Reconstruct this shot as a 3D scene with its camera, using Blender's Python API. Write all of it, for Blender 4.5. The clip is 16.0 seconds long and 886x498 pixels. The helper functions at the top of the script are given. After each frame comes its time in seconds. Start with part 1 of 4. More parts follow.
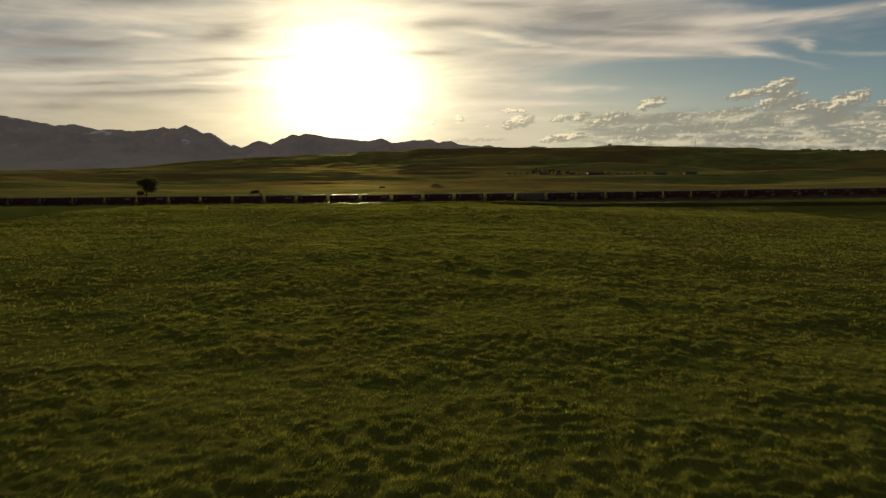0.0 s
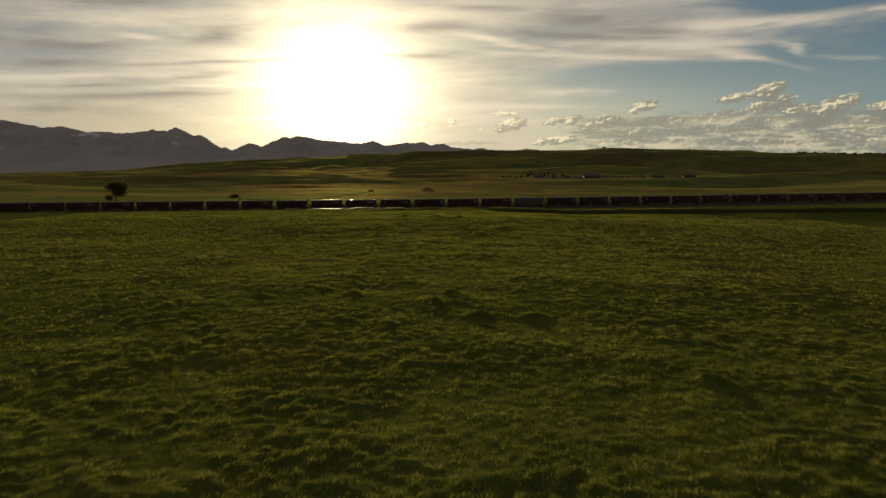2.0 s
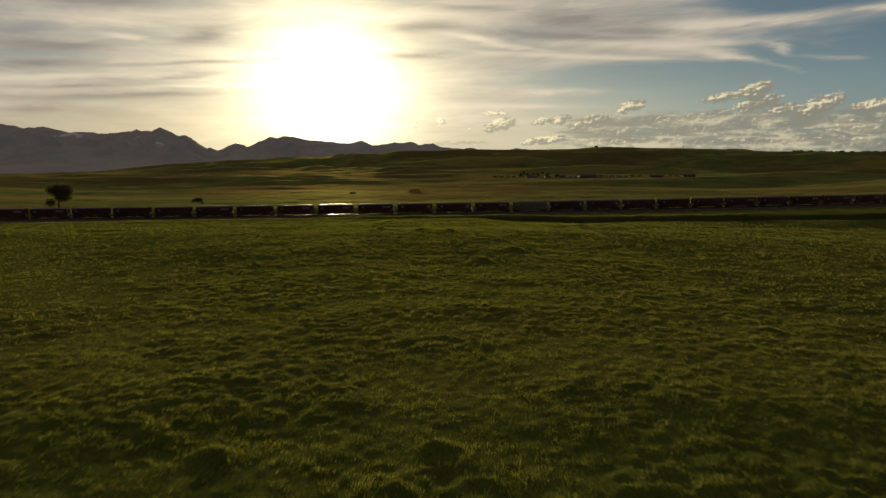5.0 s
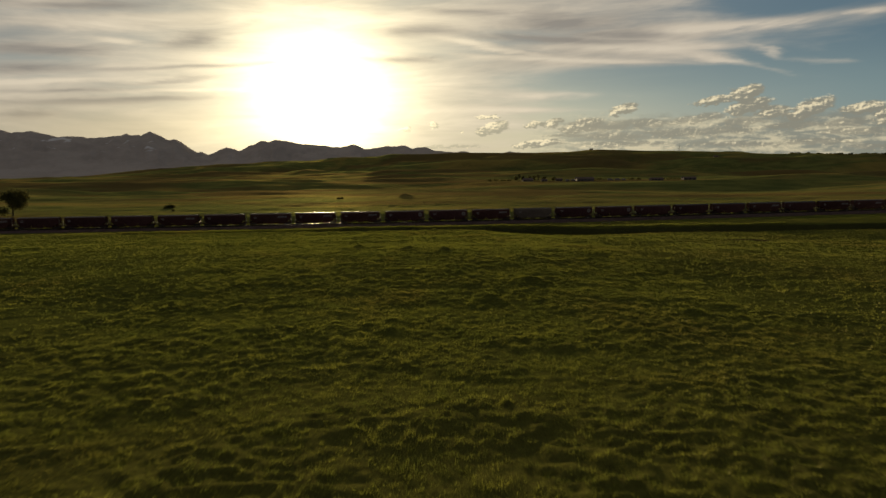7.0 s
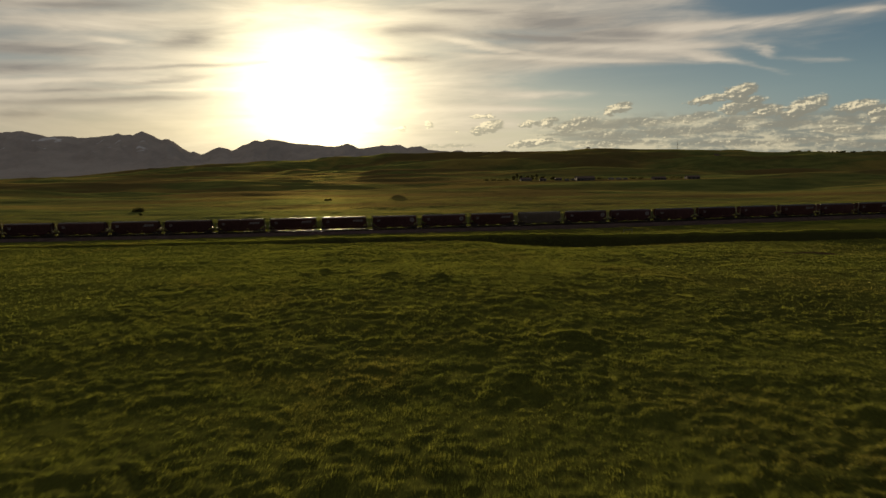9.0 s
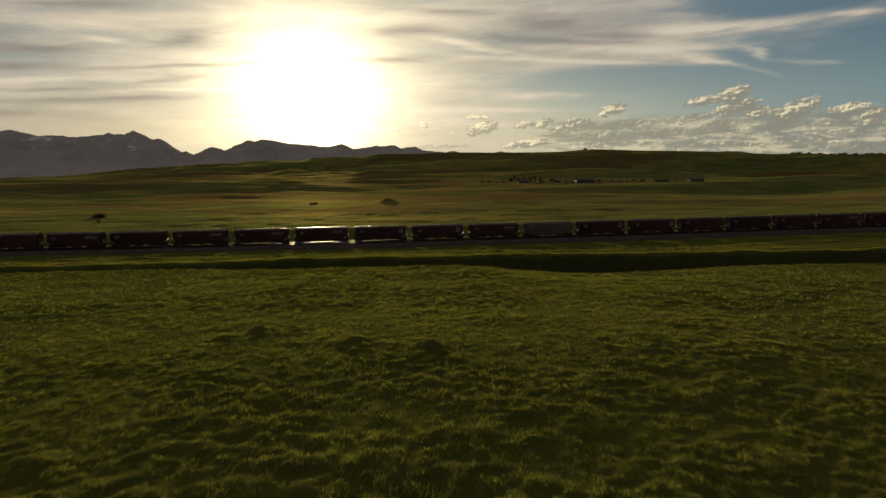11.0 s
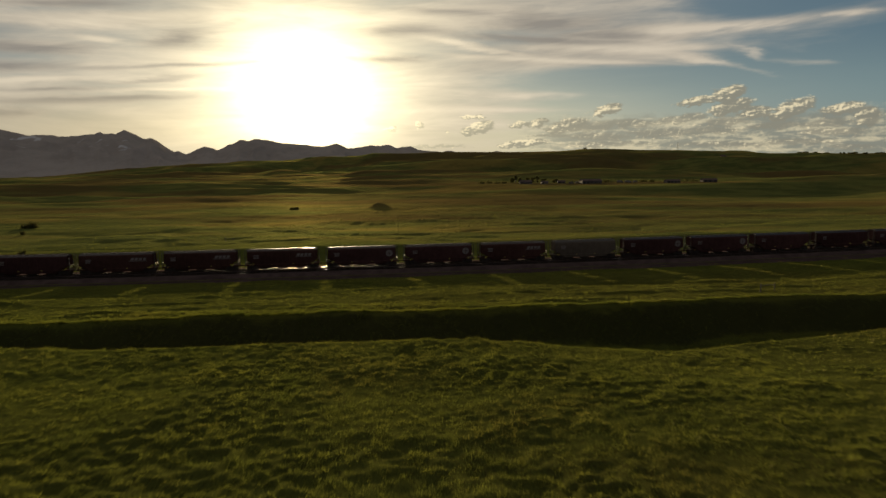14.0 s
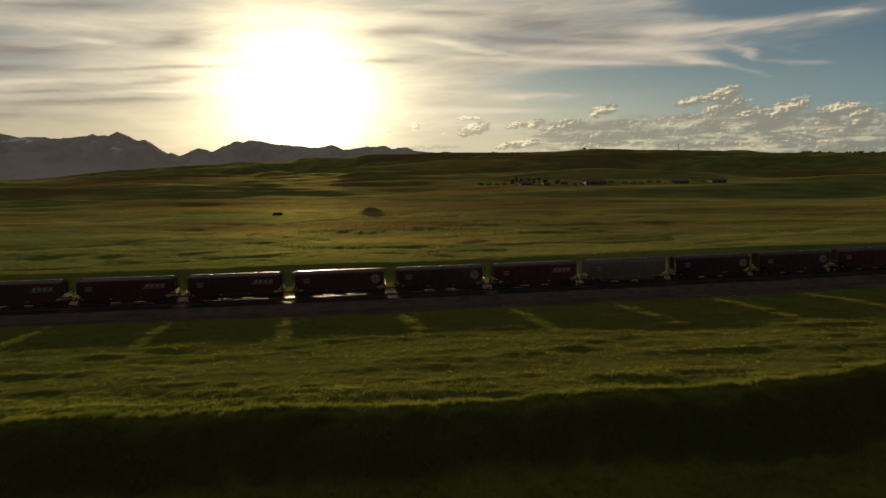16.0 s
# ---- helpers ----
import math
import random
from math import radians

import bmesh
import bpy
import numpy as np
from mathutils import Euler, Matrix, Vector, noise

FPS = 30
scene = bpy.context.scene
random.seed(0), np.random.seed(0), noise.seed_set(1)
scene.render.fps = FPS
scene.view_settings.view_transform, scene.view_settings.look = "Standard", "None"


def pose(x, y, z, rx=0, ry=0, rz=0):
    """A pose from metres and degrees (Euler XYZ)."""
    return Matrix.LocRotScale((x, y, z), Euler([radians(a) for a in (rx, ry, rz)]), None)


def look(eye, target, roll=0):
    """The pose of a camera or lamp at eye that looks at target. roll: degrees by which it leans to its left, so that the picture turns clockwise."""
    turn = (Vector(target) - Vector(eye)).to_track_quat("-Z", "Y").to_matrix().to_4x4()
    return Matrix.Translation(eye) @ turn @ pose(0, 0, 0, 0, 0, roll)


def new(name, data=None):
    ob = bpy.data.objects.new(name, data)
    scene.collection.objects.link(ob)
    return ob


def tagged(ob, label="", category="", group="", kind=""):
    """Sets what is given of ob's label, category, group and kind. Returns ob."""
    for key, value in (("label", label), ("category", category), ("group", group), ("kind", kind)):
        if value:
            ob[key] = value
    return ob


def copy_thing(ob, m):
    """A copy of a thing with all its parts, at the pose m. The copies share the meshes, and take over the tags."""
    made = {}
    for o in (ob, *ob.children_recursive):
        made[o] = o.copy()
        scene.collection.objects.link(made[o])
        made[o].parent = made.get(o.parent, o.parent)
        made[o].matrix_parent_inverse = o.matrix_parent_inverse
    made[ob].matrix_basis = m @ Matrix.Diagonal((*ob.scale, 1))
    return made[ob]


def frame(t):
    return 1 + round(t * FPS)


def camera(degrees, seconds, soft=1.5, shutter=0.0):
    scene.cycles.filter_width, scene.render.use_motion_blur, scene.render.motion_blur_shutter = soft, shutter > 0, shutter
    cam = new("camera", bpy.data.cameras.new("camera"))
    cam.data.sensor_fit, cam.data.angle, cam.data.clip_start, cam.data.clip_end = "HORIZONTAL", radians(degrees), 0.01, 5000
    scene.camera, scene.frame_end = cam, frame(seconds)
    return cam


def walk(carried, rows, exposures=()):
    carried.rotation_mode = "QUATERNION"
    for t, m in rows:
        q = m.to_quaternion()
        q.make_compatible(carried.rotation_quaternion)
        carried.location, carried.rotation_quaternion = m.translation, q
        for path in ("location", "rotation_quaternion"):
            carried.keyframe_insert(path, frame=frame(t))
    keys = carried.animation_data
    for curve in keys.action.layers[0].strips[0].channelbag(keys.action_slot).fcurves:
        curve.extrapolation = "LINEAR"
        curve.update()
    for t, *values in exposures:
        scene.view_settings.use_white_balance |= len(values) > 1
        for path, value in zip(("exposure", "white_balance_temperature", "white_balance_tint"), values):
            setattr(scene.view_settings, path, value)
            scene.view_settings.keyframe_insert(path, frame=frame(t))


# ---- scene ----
cam = camera(66.9, 16.0, soft=1.5, shutter=0.5)
PATH = [
    (0, (-3.470, -389.555, 22.286), (-3.483, -387.572, 22.031), -0.42),
    (0.5, (-3.377, -382.266, 22.245), (-3.384, -380.282, 21.994), -0.38),
    (1, (-3.271, -374.889, 22.197), (-3.273, -372.904, 21.948), -0.35),
    (1.5, (-3.172, -367.352, 22.143), (-3.170, -365.367, 21.895), -0.35),
    (2, (-2.972, -359.606, 22.092), (-2.963, -357.621, 21.845), -0.38),
    (2.5, (-2.799, -351.675, 22.047), (-2.784, -349.690, 21.800), -0.41),
    (3, (-2.634, -343.616, 22.002), (-2.614, -341.632, 21.754), -0.44),
    (3.5, (-2.435, -335.527, 21.942), (-2.412, -333.542, 21.694), -0.46),
    (4, (-2.203, -327.433, 21.871), (-2.175, -325.448, 21.622), -0.49),
    (6.5, (-1.408, -286.644, 21.544), (-1.352, -284.659, 21.304), -0.68),
    (7, (-1.100, -278.505, 21.475), (-1.040, -276.520, 21.238), -0.74),
    (7.5, (-0.756, -270.328, 21.399), (-0.692, -268.343, 21.163), -0.79),
    (8, (-0.500, -262.074, 21.326), (-0.434, -260.089, 21.088), -0.84),
    (8.5, (-0.285, -253.726, 21.295), (-0.215, -251.742, 21.056), -0.87),
    (9, (-0.009, -245.254, 21.359), (0.065, -243.270, 21.120), -0.87),
    (11.5, (1.772, -202.426, 22.222), (1.866, -200.443, 21.985), -0.66),
    (12, (1.834, -193.865, 22.313), (1.931, -191.882, 22.074), -0.67),
    (12.5, (1.961, -185.099, 22.370), (2.060, -183.116, 22.130), -0.70),
    (13, (1.957, -176.066, 22.406), (2.056, -174.082, 22.167), -0.73),
    (13.5, (2.252, -166.893, 22.413), (2.354, -164.910, 22.174), -0.72),
    (14, (2.492, -157.703, 22.389), (2.595, -155.720, 22.151), -0.71),
    (14.5, (2.665, -148.392, 22.341), (2.770, -146.409, 22.104), -0.72),
    (15, (2.847, -139.106, 22.287), (2.954, -137.123, 22.049), -0.75),
    (15.5, (3.080, -130.101, 22.226), (3.189, -128.118, 21.989), -0.82),
    (16, (3.444, -121.193, 22.154), (3.557, -119.211, 21.919), -0.91),
]
walk(cam, [(t, look(eye, target, roll)) for t, eye, target, roll in PATH], [(0, 0.0, 6800, 11), (16, 0.0, 6800, 11)])

# ---- world: evening sky with high streaked cloud and low cumulus ----
SUN_AZ, SUN_EL = -8.2, 6.8          # degrees: from +Y towards +X, and above the horizon
sa, se = radians(SUN_AZ), radians(SUN_EL)
SUN_DIR = Vector((math.sin(sa) * math.cos(se), math.cos(sa) * math.cos(se), math.sin(se)))


class Nodes:
    """Short hand for building node trees."""

    def __init__(self, tree):
        self.tree = tree
        tree.nodes.clear()

    def add(self, kind, **props):
        n = self.tree.nodes.new(kind)
        for k, v in props.items():
            setattr(n, k, v)
        return n

    def put(self, socket, v):
        if isinstance(v, bpy.types.NodeSocket):
            self.tree.links.new(v, socket)
        elif v is not None:
            socket.default_value = v

    def math(self, op, a, b=None, c=None, clamp=False):
        n = self.add("ShaderNodeMath", operation=op, use_clamp=clamp)
        for s, v in zip(n.inputs, (a, b, c)):
            self.put(s, v)
        return n.outputs[0]

    def ramp(self, v, a, b, lo=0.0, hi=1.0):
        n = self.add("ShaderNodeMapRange", interpolation_type="SMOOTHSTEP")
        for s, x in zip(n.inputs, (v, a, b, lo, hi)):
            self.put(s, x)
        return n.outputs[0]

    def bell(self, v, centre, width):
        q = self.math("DIVIDE", self.math("SUBTRACT", v, centre), width)
        return self.math("EXPONENT", self.math("MULTIPLY", self.math("MULTIPLY", q, q), -1.0))

    def noise(self, vec, scale, detail=4.0, rough=0.55, distortion=0.0):
        n = self.add("ShaderNodeTexNoise")
        self.put(n.inputs["Vector"], vec)
        n.inputs["Scale"].default_value = scale
        n.inputs["Detail"].default_value = detail
        n.inputs["Roughness"].default_value = rough
        n.inputs["Distortion"].default_value = distortion
        return n.outputs["Fac"]

    def xyz(self, x, y, z=0.0):
        n = self.add("ShaderNodeCombineXYZ")
        for s, v in zip(n.inputs, (x, y, z)):
            self.put(s, v)
        return n.outputs[0]

    def mix(self, f, a, b, blend="MIX"):
        n = self.add("ShaderNodeMix", data_type="RGBA", blend_type=blend)
        self.put(n.inputs["Factor"], f)
        self.put(n.inputs[6], a)
        self.put(n.inputs[7], b)
        return n.outputs[2]

    def scaled(self, colour, f):
        n = self.add("ShaderNodeVectorMath", operation="SCALE")
        self.put(n.inputs[0], colour)
        self.put(n.inputs["Scale"], f)
        return n.outputs[0]

    def plus(self, a, b):
        n = self.add("ShaderNodeVectorMath", operation="ADD")
        self.put(n.inputs[0], a)
        self.put(n.inputs[1], b)
        return n.outputs[0]


# cloud forms: azimuth, elevation, half width, half height in degrees, lean
DARK_STREAKS = [(-28.6, 8.80, 4.5, 0.42, 0.07), (-29.4, 7.44, 4.1, 0.39, 0.06), (-17.9, 8.25, 7.9, 0.17, 0.08), (-24.8, 5.42, 7.9, 0.25, 0.05), (-27.7, 6.04, 3.9, 0.16, 0.04),
    (-30.0, 4.21, 2.1, 0.28, 0.03), (-17.6, 10.11, 2.0, 0.67, 0.14), (-26.2, 12.05, 5.1, 0.34, 0.06), (-19.6, 7.13, 2.9, 0.17, 0.13), (-1.6, 8.96, 2.8, 0.31, -0.05),
    (0.1, 11.21, 3.7, 0.52, -0.01), (10.6, 11.68, 5.0, 0.81, -0.09), (11.3, 10.18, 7.3, 0.30, -0.07), (17.1, 10.31, 4.8, 0.34, -0.04), (5.3, 12.64, 4.2, 0.30, -0.03)]
LIGHT_STREAKS = [(-21.4, 11.28, 10.2, 0.48, 0.09), (-23.2, 9.76, 2.3, 0.20, -0.03), (-28.7, 6.66, 4.5, 0.20, 0.08), (-18.5, 6.36, 6.2, 0.17, 0.05), (5.7, 9.84, 5.6, 0.27, -0.21),
    (17.5, 9.35, 8.2, 0.30, -0.04), (12.6, 8.59, 8.6, 0.18, -0.07), (26.5, 10.55, 7.3, 0.36, -0.00), (27.4, 8.40, 1.6, 0.40, -0.40), (24.6, 7.95, 3.2, 0.42, -0.30),
    (30.7, 7.45, 2.2, 0.34, -0.14), (28.0, 6.95, 3.8, 0.30, -0.24), (12.9, 5.90, 6.5, 0.40, -0.04), (7.6, 4.78, 7.0, 0.28, -0.02), (33.7, 10.59, 2.0, 0.22, -0.03)]
PUFFS = [(23.3, 4.99, 1.3, 0.35, 0.14), (25.6, 5.46, 1.4, 0.57, 0.23), (26.0, 4.43, 1.6, 0.63, 0.19), (27.6, 3.97, 1.3, 0.46, 0.14), (30.0, 4.02, 1.8, 0.66, 0.35),
    (33.6, 3.90, 1.4, 0.49, 0.13), (35.0, 3.31, 0.8, 0.74, 0.14), (16.6, 4.57, 1.4, 0.42, 0.25), (6.1, 3.37, 1.4, 0.50, 0.27), (5.6, 4.26, 1.1, 0.19, -0.02),
    (9.7, 3.58, 0.8, 0.31, 0.07), (11.1, 3.68, 0.7, 0.38, 0.17), (9.7, 2.00, 2.0, 0.31, 0.10), (13.4, 3.35, 1.8, 0.62, 0.12), (-1.2, 3.34, 0.5, 0.26, 0.18),
    (1.1, 3.68, 0.3, 0.31, -0.01), (3.4, 3.04, 0.2, 0.12, -0.02)]
BANK = [(12.2, 2.59, 2.1, 0.18, -0.02), (18.1, 3.48, 3.2, 0.40, -0.03), (21.7, 3.58, 1.8, 0.40, 0.06), (23.1, 3.74, 1.3, 0.43, 0.10), (25.6, 3.30, 2.1, 0.43, 0.01),
    (24.8, 2.68, 2.5, 0.35, -0.03), (29.1, 2.90, 2.3, 0.33, 0.01), (32.2, 2.97, 2.1, 0.32, 0.07), (33.1, 2.33, 2.6, 0.36, -0.04), (21.1, 2.59, 3.5, 0.40, -0.03),
    (15.9, 2.46, 2.7, 0.36, -0.03), (16.8, 1.85, 4.1, 0.27, -0.02), (25.3, 1.63, 4.2, 0.26, -0.03), (31.0, 1.67, 3.1, 0.29, -0.03), (15.9, 3.24, 2.2, 0.41, 0.07),
    (2.3, 1.88, 2.9, 0.14, -0.01), (34.2, 1.21, 2.0, 0.24, -0.03)]


def build_world():
    world = bpy.data.worlds.new("evening_sky")
    scene.world = world
    world.use_nodes = True
    g = Nodes(world.node_tree)
    sky = g.add("ShaderNodeTexSky", sky_type="NISHITA", sun_disc=False, sun_elevation=radians(SUN_EL), sun_rotation=radians(SUN_AZ))
    sky.altitude, sky.air_density, sky.dust_density, sky.ozone_density = 1100, 1.0, 1.2, 1.5
    co = g.add("ShaderNodeTexCoord")
    sep = g.add("ShaderNodeSeparateXYZ")
    g.put(sep.inputs[0], co.outputs["Generated"])
    x, y, z = sep.outputs
    az = g.math("MULTIPLY", g.math("ARCTAN2", x, y), 57.2958)
    el = g.math("MULTIPLY", g.math("ARCSINE", z), 57.2958)
    du = g.math("MULTIPLY", g.math("SUBTRACT", az, SUN_AZ), 0.92)
    dv = g.math("SUBTRACT", el, SUN_EL - 0.5)
    d = g.math("SQRT", g.math("ADD", g.math("MULTIPLY", du, du), g.math("MULTIPLY", dv, dv)))
    glow = g.math("ADD", g.math("MULTIPLY", g.bell(d, 0.0, 4.3), GLOW[0]),
                  g.math("ADD", g.math("MULTIPLY", g.bell(d, 0.0, 9.0), GLOW[1]), g.math("MULTIPLY", g.bell(d, 0.0, 24.0), GLOW[2])))

    def blobs(forms, a, e):
        s = None
        for a0, e0, wa, we, lean in forms:
            da = g.math("SUBTRACT", a, a0)
            de = g.math("SUBTRACT", e, g.math("MULTIPLY_ADD", da, lean, e0))
            qa, qe = g.math("DIVIDE", da, wa), g.math("DIVIDE", de, we)
            v = g.math("EXPONENT", g.math("MULTIPLY", g.math("MULTIPLY_ADD", qa, qa, g.math("MULTIPLY", qe, qe)), -1.0))
            s = v if s is None else g.math("MAXIMUM", s, v)
        return s

    # high streaked cloud
    tilt = g.math("MULTIPLY_ADD", az, -0.02, el)
    n1 = g.noise(g.xyz(g.math("MULTIPLY", az, 0.05), g.math("MULTIPLY", tilt, 0.26), 3.1), 1.0, 4.0, 0.5, 0.4)
    n2 = g.noise(g.xyz(g.math("MULTIPLY", az, 0.085), g.math("MULTIPLY", tilt, 0.50), 8.4), 1.0, 5.0, 0.55, 0.6)
    n3 = g.noise(g.xyz(g.math("MULTIPLY", az, 0.22), g.math("MULTIPLY", tilt, 0.7), 2.2), 1.0, 4.0, 0.6)
    n4 = g.noise(g.xyz(g.math("MULTIPLY", az, 0.2), g.math("MULTIPLY", tilt, 1.5), 5.7), 1.0, 5.0, 0.6, 0.8)
    wa = g.math("MULTIPLY_ADD", g.math("SUBTRACT", n3, 0.5), 5.0, az)
    we = g.math("MULTIPLY_ADD", g.math("SUBTRACT", n2, 0.5), 0.8, el)
    dark, light = blobs(DARK_STREAKS, wa, we), blobs(LIGHT_STREAKS, wa, we)
    streak = g.math("ADD", g.math("MULTIPLY", n1, 0.55), g.math("MULTIPLY_ADD", n2, 0.35, g.math("MULTIPLY", n4, 0.1)))
    window = g.math("MULTIPLY", g.ramp(az, 3.0, 15.0), g.ramp(el, 8.8, 7.0))
    corner = g.ramp(az, 17.0, 29.0)
    gap = g.math("MULTIPLY", g.math("MAXIMUM", window, corner), g.ramp(az, 70.0, 45.0))
    cirrus = g.ramp(g.math("SUBTRACT", g.math("MULTIPLY_ADD", g.math("MAXIMUM", light, g.math("MULTIPLY", dark, 0.9)), 0.20, streak), g.math("MULTIPLY", gap, 0.31)), 0.24, 0.58)
    cirrus = g.math("MULTIPLY", cirrus, 0.92)
    grain = g.math("MULTIPLY_ADD", g.math("SUBTRACT", n2, 0.5), 1.5, g.math("MULTIPLY", g.math("SUBTRACT", n4, 0.5), 0.55))
    tone = g.math("ADD", g.math("ADD", grain, 0.52), g.math("SUBTRACT", g.math("MULTIPLY", light, 0.40), g.math("MULTIPLY", dark, 0.42)), clamp=True)
    body = g.mix(tone, CLOUD_DARK, CLOUD_LIGHT)
    # low cumulus: single puffs, and a layered bank under them
    lump = g.noise(g.xyz(g.math("MULTIPLY", az, 0.4), g.math("MULTIPLY", el, 0.85), 1.7), 1.0, 5.0, 0.6)
    lump2 = g.noise(g.xyz(g.math("MULTIPLY", az, 0.62), g.math("MULTIPLY", el, 1.25), 6.1), 1.0, 7.0, 0.66)
    layer = g.noise(g.xyz(g.math("MULTIPLY", az, 0.30), g.math("MULTIPLY", el, 1.5), 4.2), 1.0, 6.0, 0.58, 0.5)

    def curl_at(da, de):
        v = g.xyz(g.math("MULTIPLY", g.math("ADD", az, da), 1.6), g.math("MULTIPLY", g.math("ADD", el, de), 2.6), 3.3)
        return g.noise(v, 1.0, 7.0, 0.64, 0.2)

    curl, curl_up = curl_at(0.0, 0.0), curl_at(-0.14, 0.12)
    wave = g.math("SUBTRACT", curl, 0.5)
    ca = g.math("MULTIPLY_ADD", g.math("SUBTRACT", lump, 0.5), 1.6, g.math("MULTIPLY_ADD", wave, 1.5, az))
    ce = g.math("MULTIPLY_ADD", g.math("SUBTRACT", lump2, 0.5), 0.7, g.math("MULTIPLY_ADD", wave, 0.75, el))
    puff, puff_up = blobs(PUFFS, ca, ce), blobs(PUFFS, g.math("ADD", ca, -0.22), g.math("ADD", ce, 0.2))
    heap = blobs(BANK, ca, ce)
    edge = g.math("MULTIPLY_ADD", g.math("SUBTRACT", lump2, 0.5), 0.5, g.math("MULTIPLY", wave, 1.0))
    cumulus = g.math("MAXIMUM", g.ramp(g.math("ADD", puff, edge), 0.26, 0.52), g.math("MULTIPLY", g.ramp(g.math("ADD", heap, edge), 0.30, 0.72), 0.8))
    relief = g.math("MULTIPLY_ADD", g.math("SUBTRACT", puff, puff_up), 0.62, g.math("MULTIPLY", g.math("SUBTRACT", curl, curl_up), 1.7))
    rim = g.ramp(g.math("MULTIPLY_ADD", g.math("SUBTRACT", layer, 0.5), 0.5, relief), 0.04, 0.40)
    cum_col = g.mix(rim, (0.225, 0.225, 0.185, 1), (0.78, 0.69, 0.47, 1))
    low = g.math("MULTIPLY", g.bell(el, 0.6, 2.4), 0.5)
    clear = g.scaled(sky.outputs[0], CLEAR)
    clear = g.mix(0.6, clear, (0.075, 0.155, 0.225, 1))
    clear = g.mix(g.math("MULTIPLY", g.bell(el, 4.5, 3.6), 0.5), clear, (0.22, 0.32, 0.33, 1))
    clear = g.mix(low, clear, (0.36, 0.36, 0.25, 1))
    veil = g.math("MULTIPLY", g.math("MULTIPLY", g.bell(az, 6.0, 17.0), g.bell(el, 2.5, 3.2)), 0.65)
    clear = g.mix(veil, clear, (0.62, 0.58, 0.40, 1))
    haze = g.math("MULTIPLY", g.math("MULTIPLY", g.bell(az, -20.0, 16.0), g.bell(el, 3.0, 2.4)), 0.6)
    lit = g.mix(haze, g.mix(cirrus, clear, body), (0.56, 0.47, 0.29, 1))
    bank = g.math("MULTIPLY", g.math("MULTIPLY", g.ramp(az, 8.0, 14.0), g.ramp(az, 60.0, 40.0)), g.ramp(g.math("MULTIPLY_ADD", g.math("SUBTRACT", lump2, 0.5), 1.8, el), 4.3, 3.3))
    bank_col = g.mix(g.ramp(g.math("MULTIPLY_ADD", wave, 0.5, layer), 0.42, 0.64), (0.215, 0.23, 0.20, 1), (0.56, 0.51, 0.36, 1))
    lit = g.mix(g.math("MULTIPLY", bank, 0.85), lit, bank_col)
    lit = g.mix(g.math("MULTIPLY", cumulus, 0.92), lit, cum_col)
    warm = g.scaled((1.0, 0.87, 0.52), glow)
    keep = g.math("MULTIPLY_ADD", g.math("SUBTRACT", tone, g.math("MULTIPLY", dark, 0.5)), 0.55, 0.7)
    # cloud and air scatter less light the farther they stand from the sun
    toward = g.add("ShaderNodeVectorMath", operation="DOT_PRODUCT")
    g.put(toward.inputs[0], co.outputs["Generated"])
    toward.inputs[1].default_value = SUN_DIR
    away = g.ramp(toward.outputs["Value"], 0.72, -0.3)
    lit = g.mix(away, lit, g.scaled(g.mix(0.5, lit, (0.22, 0.27, 0.36, 1)), 0.52))
    total = g.plus(lit, g.scaled(warm, keep))
    bg = g.add("ShaderNodeBackground")
    g.put(bg.inputs[0], g.scaled(total, 10.0 * SKY_LEVEL))
    bg.inputs[1].default_value = 0.1
    out = g.add("ShaderNodeOutputWorld")
    g.tree.links.new(bg.outputs[0], out.inputs[0])


CLOUD_DARK, CLOUD_LIGHT = (0.245, 0.228, 0.21, 1), (0.58, 0.52, 0.43, 1)
GLOW = (2.4, 0.80, 0.17)
CLEAR = 0.045
SKY_LEVEL = 1.0
build_world()
sun = new("sun", bpy.data.lights.new("sun", "SUN"))
sun.data.energy, sun.data.angle, sun.data.color = 5.0, radians(1.0), (1.0, 0.80, 0.46)
sun.matrix_world = look(SUN_DIR * 100, (0, 0, 0))
scene.view_settings.exposure = 0.0


